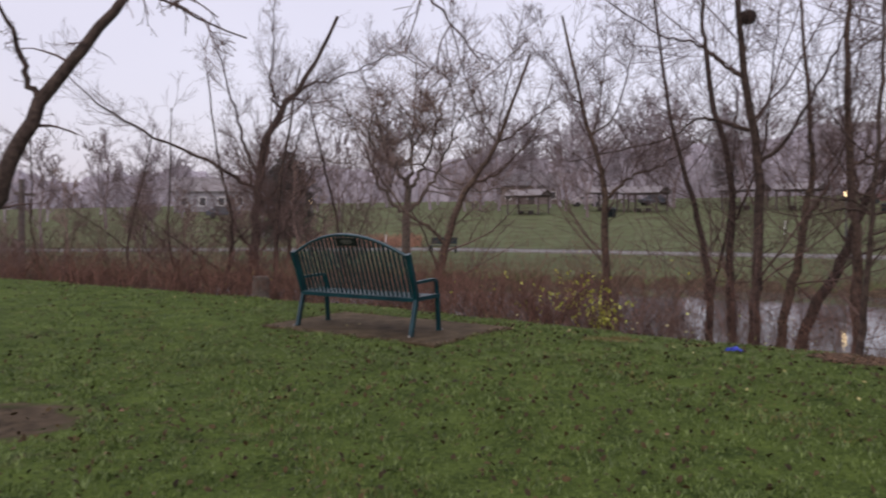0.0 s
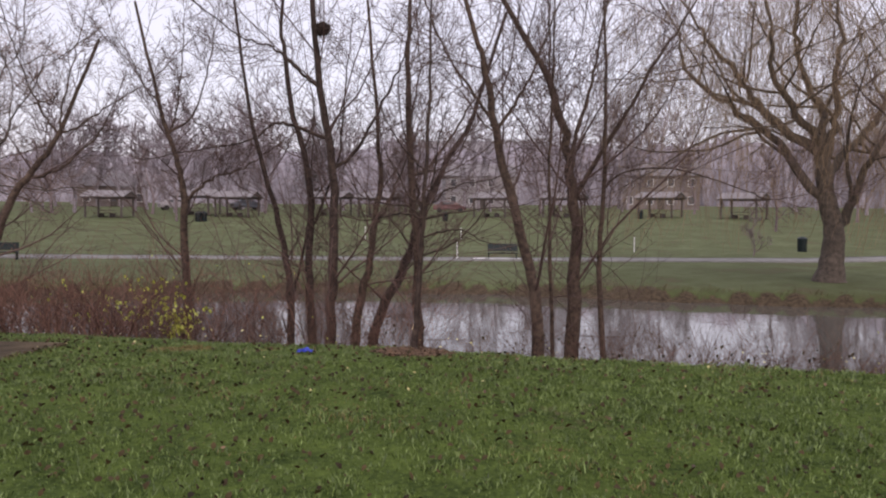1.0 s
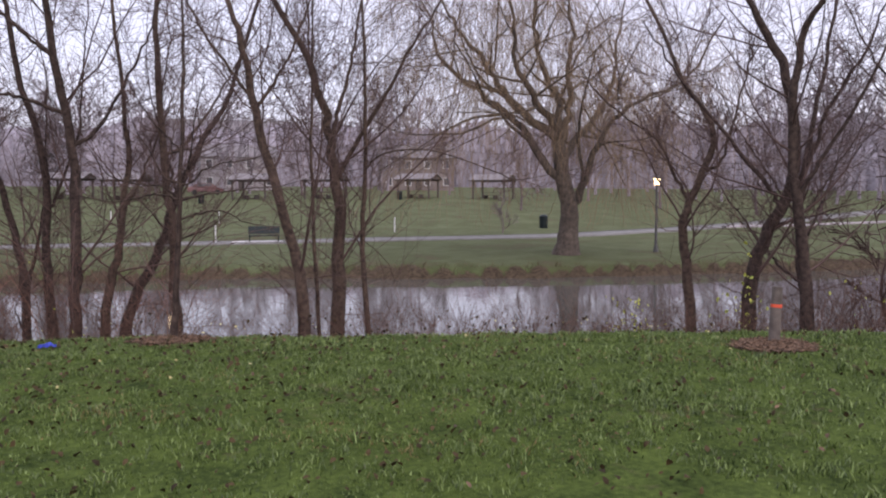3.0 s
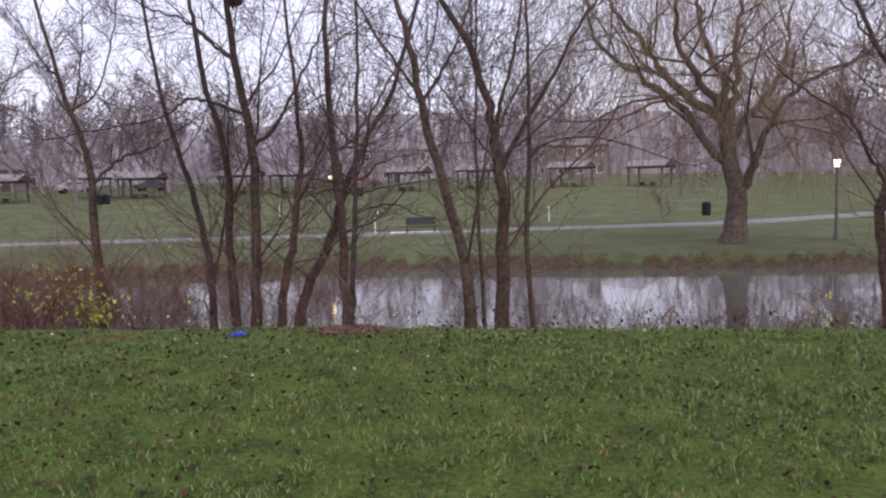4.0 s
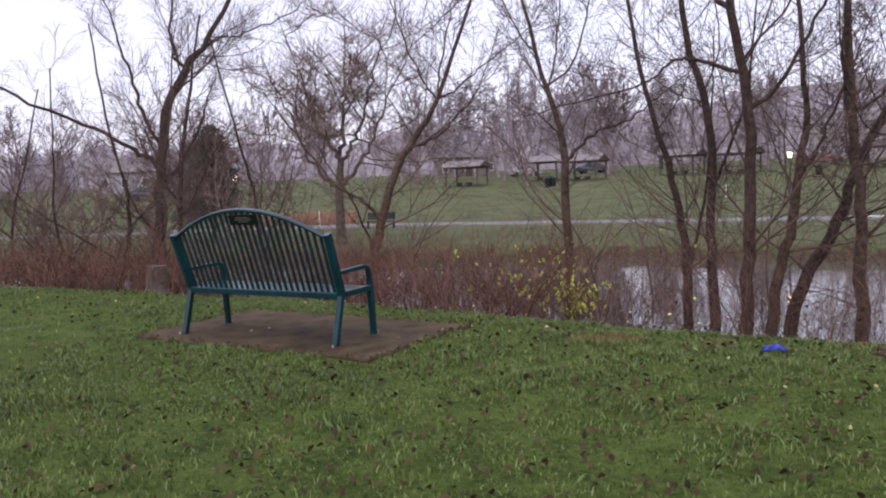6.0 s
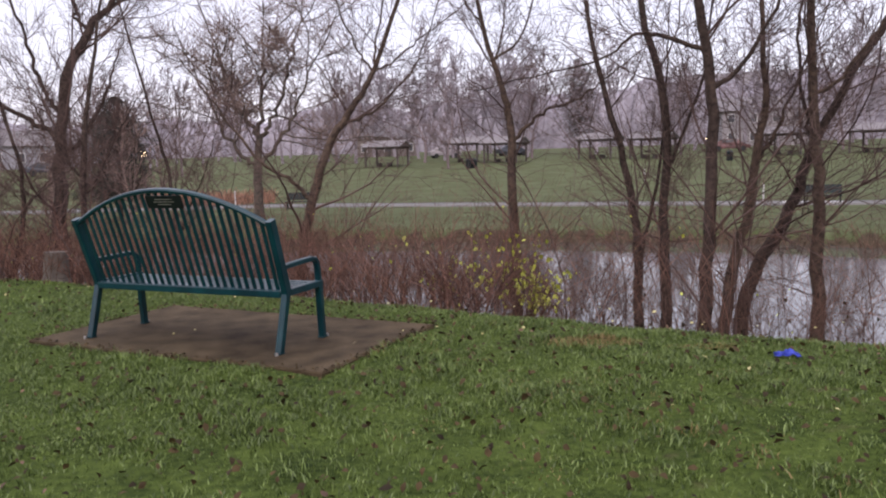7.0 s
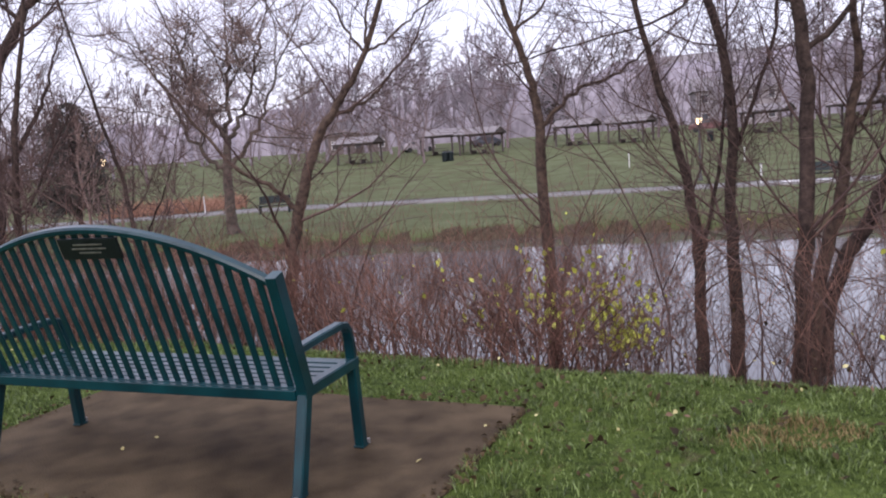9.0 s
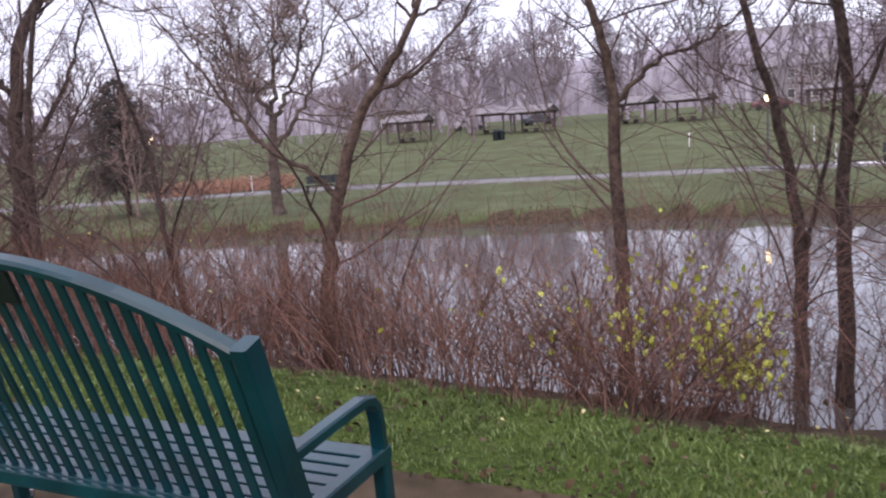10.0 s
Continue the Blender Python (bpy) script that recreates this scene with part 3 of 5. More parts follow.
bare_tree("bare_tree", on_ground(5.95, 13.75), [(6.02, 13.7, -0.5), (6.21, 13.58, 0.44), (6.31, 13.54, 1.36), (6.41, 13.5, 2.16), (6.35, 13.52, 3.17)],
          [[(6.6, 13.5, 1.7), (7.0, 13.4, 2.7)]], 0.095, 15, "leafless bank tree with a slight lean", group=ROW, wild=6)
bare_tree("bare_tree", on_ground(6.55, 14.35), [(6.7, 14.3, -0.8), (7.2, 14.08, 0.38), (7.41, 13.99, 1.13), (7.83, 13.8, 2.21), (8.41, 13.54, 3.39)],
          [[(7.5, 14.1, 1.9), (7.4, 14.2, 3.2), (7.6, 14.2, 4.4)]], 0.12, 16, "leafless tree leaning far out from the bank", DARK_BARK, group=ROW, wild=6)
bare_tree("bare_tree", on_ground(6.95, 12.96), [(6.95, 12.96, -0.2), (6.9, 12.98, 0.92), (6.82, 13.02, 2.31), (6.75, 13.05, 3.85), (6.78, 13.04, 5.11)],
          [[(7.2, 12.9, 2.4), (7.7, 12.7, 3.2), (8.1, 12.6, 3.9)]], 0.10, 17, "upright leafless tree at the water", group=ROW, wild=6)
bare_tree("sapling", on_ground(4.17, 7.70, 0.02), [(4.19, 7.70, 0.3), (4.21, 7.69, 0.64), (4.25, 7.67, 1.33), (4.28, 7.66, 1.95), (4.31, 7.65, 2.67), (4.33, 7.65, 3.4)],
          [[(4.11, 7.72, 1.63), (4.04, 7.88, 1.91), (3.97, 8.04, 2.14)], [(4.35, 7.63, 1.55), (4.42, 7.5, 1.68), (4.56, 7.34, 1.76), (4.81, 7.14, 1.81)],
           [(4.54, 7.56, 1.45), (4.9, 7.53, 1.5), (5.32, 7.48, 1.53)], [(4.48, 7.58, 1.25), (4.59, 7.38, 1.26), (4.73, 7.17, 1.15)],
           [(4.05, 7.75, 1.44), (3.92, 7.96, 1.40), (3.74, 8.19, 1.37)], [(4.1, 7.73, 1.52), (3.81, 7.63, 1.54), (3.48, 7.54, 1.62)],
           [(4.42, 7.61, 1.92), (4.64, 7.63, 2.04), (4.81, 7.67, 2.31)], [(4.14, 7.71, 2.04), (3.95, 7.68, 2.22), (3.77, 7.64, 2.47)],
           [(4.3, 7.9, 1.9), (4.5, 8.2, 2.2), (4.7, 8.4, 2.5)], [(4.2, 7.4, 1.7), (4.1, 7.1, 2.0), (4.0, 6.8, 2.3)]],
          0.037, 18, "young leafless tree planted in a mulch ring on the lawn", DARK_BARK, wild=2, fine=(3, 2, 3), stretch=0.8, min_r=0.0017, shoot=0.26, hook=0.06)
bare_tree("bare_tree", on_ground(6.95, 9.18), [(6.9, 9.22, 0.1), (6.82, 9.29, 0.72), (6.54, 9.5, 2.04), (6.39, 9.6, 2.93), (6.29, 9.68, 3.64), (6.11, 9.81, 4.3)],
          [[(6.3, 9.6, 2.9), (5.9, 9.9, 3.6), (5.6, 10.1, 4.4)], [(6.7, 9.4, 3.1), (7.0, 9.2, 3.9)]], 0.095, 19, "leafless tree leaning along the bank", group=ROW, wild=6, stretch=3)
bare_tree("bare_tree", on_ground(8.08, 9.92), [(8.13, 9.88, 0.0), (8.13, 9.88, 0.64), (8.11, 9.9, 1.74), (8.05, 9.95, 2.41), (7.92, 10.05, 3.03), (7.72, 10.21, 3.76), (7.28, 10.56, 4.67)],
          [[(7.85, 10.12, 3.3), (7.79, 10.15, 3.57), (7.78, 10.16, 4.66)], [(8.15, 9.87, 2.75), (8.3, 9.75, 3.45), (8.46, 9.62, 4.51)],
           [(8.28, 9.77, 2.05), (8.73, 9.41, 3.02), (9.08, 9.12, 3.85), (9.48, 8.81, 4.61)]],
          0.12, 20, "leafless tree with wide spreading forked limbs", group=ROW, wild=6)
bare_tree("bare_tree", on_ground(8.45, 9.45), [(8.35, 9.53, 0.66), (8.39, 9.49, 2.22), (8.38, 9.5, 4.01)],
          [[(8.6, 9.3, 2.1), (9.14, 8.79, 2.16), (9.9, 8.08, 1.82), (10.23, 7.77, 1.7)]], 0.05, 21, "thin leafless stem beside a larger tree", group=ROW, wild=6)
bare_tree("bare_tree", on_ground(7.35, 9.35), [(7.3, 9.4, 0.6), (7.25, 9.4, 2.0), (7.3, 9.4, 3.2)], [], 0.035, 22, "thin leafless stem at the bank", group=ROW, wild=6)
bare_tree("bare_tree", on_ground(12.99, 6.12), [(12.95, 6.2, -0.2), (12.89, 6.31, 0.78), (12.93, 6.23, 1.27), (13.08, 5.92, 2.15), (13.05, 5.99, 2.81), (12.86, 6.38, 3.49)],
          [[(12.8, 6.5, 1.9), (12.68, 6.75, 2.43), (12.3, 7.55, 3.13)], [(13.16, 5.76, 2.05), (13.27, 5.53, 3.0), (13.35, 5.37, 3.73)]],
          0.10, 23, "leafless tree with a low fork above the water", group=ROW, wild=7)
bare_tree("bare_tree", on_ground(12.81, 5.16), [(12.83, 5.1, 0.0), (12.9, 4.94, 0.68), (13.06, 4.54, 1.78), (13.0, 4.7, 3.36), (12.86, 5.03, 4.16), (12.76, 5.28, 4.71)],
          [[(13.1, 4.5, 1.6), (13.3, 4.1, 2.8), (13.5, 3.6, 3.8)], [(12.9, 4.9, 1.6), (12.6, 5.6, 2.6), (12.4, 6.2, 3.4)]],
          0.125, 24, "leafless tree leaning and bending upwards", DARK_BARK, group=ROW, wild=7)
bare_tree("bare_tree", on_ground(12.05, 3.96), [(12.03, 4.0, 0.2), (12.0, 4.11, 1.19), (11.96, 4.22, 2.56), (12.01, 4.08, 3.75), (12.1, 3.8, 4.34)],
          [[(12.05, 3.9, 1.8), (12.25, 3.4, 2.8), (12.4, 3.0, 3.8)]], 0.10, 25, "dark leafless tree at the bank", DARK_BARK, group=ROW, wild=7)
bare_tree("bare_tree", on_ground(-4.95, 20.4), [(-5.1, 20.31, -0.5), (-5.05, 20.33, 0.8), (-4.99, 20.34, 2.01), (-4.75, 20.4, 3.36), (-4.23, 20.53, 4.41), (-3.86, 20.63, 4.79)],
          [[(-3.5, 20.7, 4.95), (-3.06, 20.83, 5.04), (-1.86, 21.13, 5.61)], [(-4.58, 20.44, 4.7), (-4.49, 20.47, 6.03)],
           [(-5.5, 20.2, 2.4), (-6.23, 20.03, 2.9), (-7.71, 19.66, 3.61), (-8.74, 19.4, 4.3)], [(-4.6, 20.4, 2.0), (-4.1, 20.6, 3.0)], [(-5.2, 20.3, 3.0), (-5.6, 20.2, 4.6)]],
          0.17, 26, "gnarled leafless tree tangled with vines", DARK_BARK, group=ROW, wild=9)
bare_tree("bare_tree", on_ground(-3.75, 17.3), [(-3.84, 17.3, 0.14), (-3.74, 17.32, 1.94), (-3.54, 17.36, 3.08)],
          [[(-3.6, 17.35, 1.2), (-3.2, 17.4, 2.0)], [(-4.0, 17.3, 1.5), (-4.4, 17.3, 2.3)]], 0.07, 27, "slim leafless tree in the brush", DARK_BARK, group=ROW, wild=8, stretch=1.6)
bare_tree("bare_tree", on_ground(-0.3, 17.3), [(-0.25, 17.3, -0.6), (-0.05, 17.3, 0.5), (0.35, 17.3, 1.7), (0.78, 17.3, 2.35), (1.15, 17.3, 2.95)],
          [[(1.5, 17.28, 3.15), (2.06, 17.3, 3.6), (3.0, 17.3, 4.3)], [(0.9, 17.3, 3.4), (0.5, 17.3, 4.4), (0.2, 17.3, 5.5)], [(1.3, 17.31, 3.8), (1.6, 17.32, 5.0)],
           [(-0.26, 17.32, 1.06), (-0.83, 17.34, 1.44), (-1.43, 17.37, 2.24)], [(1.0, 17.3, 2.2), (1.5, 17.4, 2.6), (2.0, 17.4, 3.2)]],
          0.12, 28, "leafless tree leaning with upswept limbs", group=ROW, wild=6)
bare_tree("bare_tree", on_ground(-5.35, 7.4, 0.05), [(-5.1, 7.5, 0.5), (-4.72, 7.8, 1.3), (-4.42, 7.97, 1.98), (-4.12, 8.15, 2.7), (-3.68, 8.43, 3.46), (-3.3, 8.7, 4.1)],
          [[(-4.3, 8.1, 2.95), (-4.36, 8.05, 3.32), (-4.44, 8.0, 3.54), (-4.7, 7.9, 4.2)], [(-3.2, 7.6, 4.5), (-2.5, 6.2, 4.0), (-2.0, 5.5, 3.1), (-1.75, 5.3, 2.85)], [(-2.4, 7.9, 4.9), (-0.9, 6.8, 4.6), (-0.2, 5.8, 3.4), (0.0, 5.6, 2.95)]],
          0.12, 29, "dark mossy tree leaning over the lawn with drooping branches", DARK_BARK, wild=4, rise=-0.10, fine=(3, 2, 2), stretch=1.0, shoot=0.10)



def plain_bank_tree(x, y, height, r, seed, label, bark=None):
    """A bank tree of free growth."""
    rng = np.random.default_rng(seed)
    base = on_ground(x, y)
    z0 = base[2]
    sway = np.cumsum(rng.normal(0, 0.22, (4, 2)), axis=0)
    trunk = [(x + sway[k, 0], y + sway[k, 1], z0 + height * (0.2 + 0.25 * k)) for k in range(4)]
    limbs = []
    for k in range(4):
        a, h = rng.uniform(0, 6.28), rng.uniform(0.25, 0.6)
        reach = rng.uniform(0.5, 1.1)
        cx, cy = x + sway[1, 0], y + sway[1, 1]
        limbs.append([(cx + math.cos(a) * reach * q, cy + math.sin(a) * reach * q, z0 + height * (h + 0.14 * q)) for q in (0.5, 1.2, 2.0)])
    return bare_tree("bare_tree", base, trunk, limbs, r, seed, label, bark or DARK_BARK, group=ROW, wild=5, fine=(5, 3, 4))


for x, y, height, r, seed in ((-6.9, 20.9, 4.2, 0.05, 301), (-8.8, 22.6, 4.6, 0.06, 302), (-2.2, 18.9, 4.6, 0.06, 303), (-11.5, 22.0, 4.0, 0.05, 304), (-5.9, 19.0, 4.2, 0.06, 305), (-15, 23.5, 4.2, 0.06, 306)):
    plain_bank_tree(x, y, height, r, seed, "leafless tree in the brush along the bank")
for x, y, height, r, seed in ((14.5, 4.6, 6.0, 0.08, 311), (13.6, 2.4, 6.5, 0.10, 312), (15.5, 1.5, 6.5, 0.10, 313)):
    plain_bank_tree(x, y, height, r, seed, "leafless bank tree above the low brush")

# bird nest in the fork of the tall tree
rng = np.random.default_rng(3)
count = 260
c = rng.normal(0, 1, (count, 3))
c = unit(c) * np.array([0.13, 0.13, 0.09]) * rng.uniform(0.6, 1.0, (count, 1))
d = unit(np.cross(c, rng.normal(0, 1, (count, 3)))) * 0.09
v, f = tubes(np.stack([c - d, c + np.array([0, 0, 0.01]), c + d], 1), np.full((count, 3), 0.006), 3)
nest = new("bird_nest", mesh_from("bird_nest", v, f, NEST))
nest.location = (5.06, 12.96, 4.62)
tagged(nest, "dark round bird nest of twigs in a tree fork", "nest")

# ---- big willow and trees on the far bank ----
def willow(name, base, trunk, limbs, r, seed, label, strands=70, droop=3.0, twig=None, pull=0.55, thick=0.0055):
    """A bare willow: thick trunk, rising limbs and hanging yellow-brown strands."""
    rng = np.random.default_rng(seed)
    b = np.asarray(base, float)
    root = thing(name, pose(*base), label, "tree")
    stem = smooth_line([base, *trunk], 22)
    u = np.linspace(0, 1, 22)
    stem_r = r * (1 - 0.42 * u) * (1 + 0.5 * np.exp(-u * 12))
    stem[1:-1] += rng.normal(0, r * 0.05, (20, 3))
    v, f = tubes(stem[None], stem_r[None], 14)
    part("trunk", mesh_from("trunk", v - b, f, WILLOW_BARK, True), None, root)
    big, big_r = [], []
    for k, points in enumerate(limbs):
        i = int(np.argmin(np.linalg.norm(stem - np.asarray(points[0]) + np.array([0, 0, 0.8]), axis=1)))
        last = np.asarray(points[-1], float)
        line = smooth_line([stem[i], *points, last + unit(last - np.asarray(stem[i])) * 2.5 + np.array([0, 0, 0.8])], 22)
        line[1:-1] += rng.normal(0, 0.07, (20, 3))
        lr = min(stem_r[i], r * 0.44) * (1 - 0.86 * u)
        v, f = tubes(line[None], lr[None], 9)
        part("limb", mesh_from("limb", v - b, f, WILLOW_BARK, True), None, root)
        big.append(line)
        big_r.append(lr)
    big, big_r = np.array(big), np.array(big_r)
    a, ar = grow(rng, big, big_r, 9, 0.25, 0.98, 0.50, 9, 1.0, 0.03, 0.16, 0.5, 0.2)
    ar = np.maximum(ar, 0.025)
    c, cr = grow(rng, a, ar, 5, 0.2, 0.98, 0.45, 7, 0.8, 0.02, 0.18, 0.5, 0.4)
    cr = np.maximum(cr, 0.012)
    v, f = joined([tubes(a, ar, 5), tubes(c, cr, 4)])
    part("crown", mesh_from("crown", v - b, f, WILLOW_BARK, True), None, root)
    source = np.concatenate([a[:, ::2][:, :5], c[:, :5]])
    source_r = np.full(source.shape[:2], 0.008)
    n = len(source) * strands // 10
    who, at = rng.integers(0, len(source), n), rng.integers(1, 5, n)
    start = source[who, at]
    d = unit(rng.normal(0, 1, (n, 3)) * np.array([1, 1, 0.3]))
    size = droop * rng.uniform(0.3, 1.0, n)
    line = np.empty((n, 6, 3))
    line[:, 0] = start
    for k in range(1, 6):
        d = unit(d + np.array([0, 0, -pull]) + rng.normal(0, 0.06, d.shape))
        line[:, k] = line[:, k - 1] + d * (size / 5)[:, None]
    line[:, :, 2] = np.maximum(line[:, :, 2], b[2] + 1.0 + 1.6 * rng.random((n, 1)))
    v, f = tubes(line, np.full((n, 6), thick), 3)
    part("hanging_foliage", mesh_from("hanging_foliage", v - b, f, twig or WILLOW_TWIG, True), None, root, "fine yellow-brown willow strands")
    return root


willow("willow_tree", on_ground(30.08, 20.2, 0.1), [(30.11, 20.17, -0.5), (30.15, 20.13, 0.3), (30.18, 20.11, 1.07), (29.97, 20.31, 2.22), (29.84, 20.43, 3.24), (29.79, 20.48, 4.05)],
       [[(29.47, 20.77, 2.72), (29.1, 21.54, 4.01), (28.77, 22.27, 5.06), (28.24, 23.18, 5.86), (27.79, 24.02, 6.67), (27.14, 25.04, 7.75), (26.96, 25.62, 8.85), (26.97, 26.03, 10.2)],
        [(29.69, 20.57, 4.6), (28.79, 20.73, 5.33), (27.82, 20.96, 6.37), (27.14, 20.92, 7.25), (26.7, 20.64, 8.34), (26.13, 20.49, 9.62)],
        [(29.74, 20.53, 4.9), (30.02, 20.94, 6.35), (30.0, 21.65, 7.57), (30.16, 22.19, 9.09), (30.63, 22.44, 10.8)],
        [(29.93, 20.34, 4.5), (30.3, 20.26, 5.55), (30.41, 20.44, 7.35), (30.81, 20.33, 8.92), (30.82, 20.6, 10.5)],
        [(30.54, 19.77, 1.7), (30.4, 19.35, 2.47), (30.3, 18.89, 3.46), (30.55, 18.1, 4.79), (30.97, 17.15, 5.6), (32.07, 15.57, 6.4)],
        [(29.99, 20.28, 3.2), (31.39, 20.33, 4.35), (33.02, 20.17, 5.78), (34.37, 20.27, 7.54), (35.33, 20.74, 9.66)],
        [(28.47, 21.9, 5.6), (28.63, 22.67, 6.11), (28.77, 23.65, 7.26), (28.38, 25.11, 9.25), (28.36, 26.23, 10.8)]],
       0.50, 41, "huge bare willow with a stout trunk and hanging strands", 105, 6.0)
willow("willow_tree", on_ground(-2.1, 39.5, 0.1), [(-2.16, 39.5, -0.6), (-2.14, 39.5, 1.22), (-1.99, 39.5, 2.8)],
       [[(-2.5, 39.5, 3.6), (-3.1, 39.4, 4.6), (-3.5, 39.4, 6.2)], [(-1.5, 39.5, 3.4), (-0.86, 39.5, 4.6), (-0.28, 39.6, 6.8)], [(-2.8, 39.4, 2.0), (-3.6, 39.4, 3.2), (-4.2, 39.4, 4.8)],
        [(-1.9, 39.8, 3.6), (-1.8, 40.4, 5.4), (-1.7, 41.0, 7.0)], [(-1.4, 39.3, 2.2), (-0.5, 39.0, 3.6), (0.4, 38.8, 5.4)]],
       0.27, 42, "rounded bare tree with fine mauve twigs on the far bank", 110, 1.9, MAUVE_TWIG, -0.22, 0.009)


# ---- far woods, joined ----
def wild_tree(rng, height, r, spread, fine):
    """Arrays of one plain bare tree of that height at the origin."""
    trunk = np.array([[0, 0, 0], [rng.normal(0, 0.2), rng.normal(0, 0.2), height * 0.3], [rng.normal(0, 0.4), rng.normal(0, 0.4), height * 0.65], [rng.normal(0, 0.7), rng.normal(0, 0.7), height]])
    stem = smooth_line(trunk, 12)[None]
    sr = np.linspace(r, r * 0.15, 12)[None]
    a, ar = grow(rng, stem, sr, 10, 0.18, 0.95, 0.48, 8, spread, 0.12, 0.12, 0.55, 0.25)
    ar = np.maximum(ar, 0.03)
    c, cr = grow(rng, a, ar, fine[0], 0.15, 0.98, 0.5, 4, 0.75, 0.08, 0.15, 0.5, 0.5)
    cr = np.maximum(cr, 0.042)
    e, er = grow(rng, c, cr, fine[1], 0.1, 0.98, 0.7, 2, 0.7, 0.05, 0.15, 0.6, 0.6)
    er = np.maximum(er, 0.034)
    return joined([tubes(stem, sr, 6), tubes(a, ar, 4), tubes(c, cr, 3), tubes(e, er, 3)])


rng = np.random.default_rng(77)
KINDS = [wild_tree(rng, 10 * s, 0.20, 0.75 + 0.15 * rng.random(), (6, 4)) for s in (0.9, 1.0, 1.1, 1.2, 0.8)]


def scattered(name, spots, mat, label, seed):
    """Many far trees as one mesh. spots: x, y and size of each."""
    rng = np.random.default_rng(seed)
    pieces = []
    for x, y, size in spots:
        v, f = KINDS[rng.integers(len(KINDS))]
        a = rng.uniform(0, 6.28)
        turn = np.array([[math.cos(a), -math.sin(a), 0], [math.sin(a), math.cos(a), 0], [0, 0, 1]])
        pieces.append((v @ turn.T * size + np.array(on_ground(x, y, 0.2)), f))
    v, f = joined(pieces)
    return tagged(new(name, mesh_from(name, v, f, mat, True)), label, "woods", kind="stuff")


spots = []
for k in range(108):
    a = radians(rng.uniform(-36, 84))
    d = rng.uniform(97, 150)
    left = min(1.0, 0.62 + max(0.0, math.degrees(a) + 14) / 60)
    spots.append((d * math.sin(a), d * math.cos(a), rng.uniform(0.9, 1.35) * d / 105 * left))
scattered("far_woods", spots, HAZY_TWIG, "bare woods on the far slope, tinted grey-violet to stand for haze", 8)
spots = [(-16, 66, 0.7), (-24, 60, 0.6), (-31, 58, 0.7), (-38, 62, 0.65), (-46, 60, 0.7), (-28, 72, 0.7), (-36, 80, 0.8), (-20, 78, 0.7), (-12, 84, 0.8), (-50, 72, 0.8), (-58, 66, 0.8), (4, 96, 0.9), (14, 92, 0.9), (14.5, 80, 0.75), (27, 92, 0.9), (42, 84, 0.8), (58, 78, 0.8), (72, 66, 0.8), (76, 48, 0.8), (74, 38, 0.8), (58, 44, 0.6), (39.5, 31.5, 0.26), (74, 28, 0.8), (66, 20, 0.7), (60, 12, 0.7), (80, 14, 0.9)]
scattered("wood_edge", spots, HAZY_EDGE_TWIG, "bare brown trees at the edge of the park, paled for haze", 9)

# distant wooded ridge that closes the view; its colour holds the haze
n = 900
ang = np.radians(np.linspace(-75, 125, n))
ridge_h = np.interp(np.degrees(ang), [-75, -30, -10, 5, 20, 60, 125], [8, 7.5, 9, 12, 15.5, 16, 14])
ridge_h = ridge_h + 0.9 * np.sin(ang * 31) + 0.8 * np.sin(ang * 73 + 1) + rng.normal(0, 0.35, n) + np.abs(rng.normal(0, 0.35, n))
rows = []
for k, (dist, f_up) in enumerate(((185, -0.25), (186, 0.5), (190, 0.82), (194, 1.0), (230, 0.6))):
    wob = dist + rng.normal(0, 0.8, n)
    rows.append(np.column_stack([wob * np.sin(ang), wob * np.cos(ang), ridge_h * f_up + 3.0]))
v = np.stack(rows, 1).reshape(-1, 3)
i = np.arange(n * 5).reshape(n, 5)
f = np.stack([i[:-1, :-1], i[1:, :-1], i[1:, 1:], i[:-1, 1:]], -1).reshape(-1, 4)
tagged(new("backdrop", mesh_from("backdrop", v, f, HAZY_RIDGE)), "distant ridge of bare woods with mist put into its grey-violet colour", "ridge", kind="structure")

def conifer(x, y, height, wide, seed, label):
    """A dense dark evergreen: whorls of drooping boughs set with needle sprays."""
    rng = np.random.default_rng(seed)
    base = on_ground(x, y, 0.1)
    b = np.array(base)
    root = thing("conifer", pose(*base), label, "tree")
    stem = smooth_line([(0, 0, 0), (0.05, 0.03, height * 0.5), (0.0, 0.0, height)], 12)[None]
    v, f = tubes(stem, np.linspace(0.13, 0.02, 12)[None], 8)
    part("trunk", mesh_from("trunk", v, f, DARK_BARK, True), None, root)
    n = 230
    h = rng.uniform(0.2, 0.99, n)
    a = rng.uniform(0, 6.28, n)
    reach = wide / 2 * np.sqrt(np.clip(1.03 - (h * 1.25 - 0.25) ** 2, 0.01, 1)) * rng.uniform(0.5, 1.1, n)
    out = np.column_stack([np.cos(a), np.sin(a), np.zeros(n)])
    start = np.column_stack([np.zeros((n, 2)), h * height])
    line = np.stack([start + out * (reach * q)[:, None] + np.array([0, 0, 1]) * (reach * (0.25 * q - 0.45 * q * q))[:, None] for q in np.linspace(0, 1, 6)], 1)
    rad = np.full((n, 6), 0.014) * np.linspace(1, 0.4, 6)
    c, cr = grow(rng, line, rad, 22, 0.15, 0.99, 0.30, 3, 0.9, -0.08, 0.12, 0.9, 0.7)
    v, f = joined([tubes(line, rad, 4), tubes(c, np.maximum(cr, 0.016), 3)])
    part("crown", mesh_from("crown", v, f, HAZED_NEEDLE, True), None, root, "dense dark needle sprays")
    return root


conifer(-9.3, 44.6, 6.4, 4.4, 55, "dark dense evergreen tree across the pond")
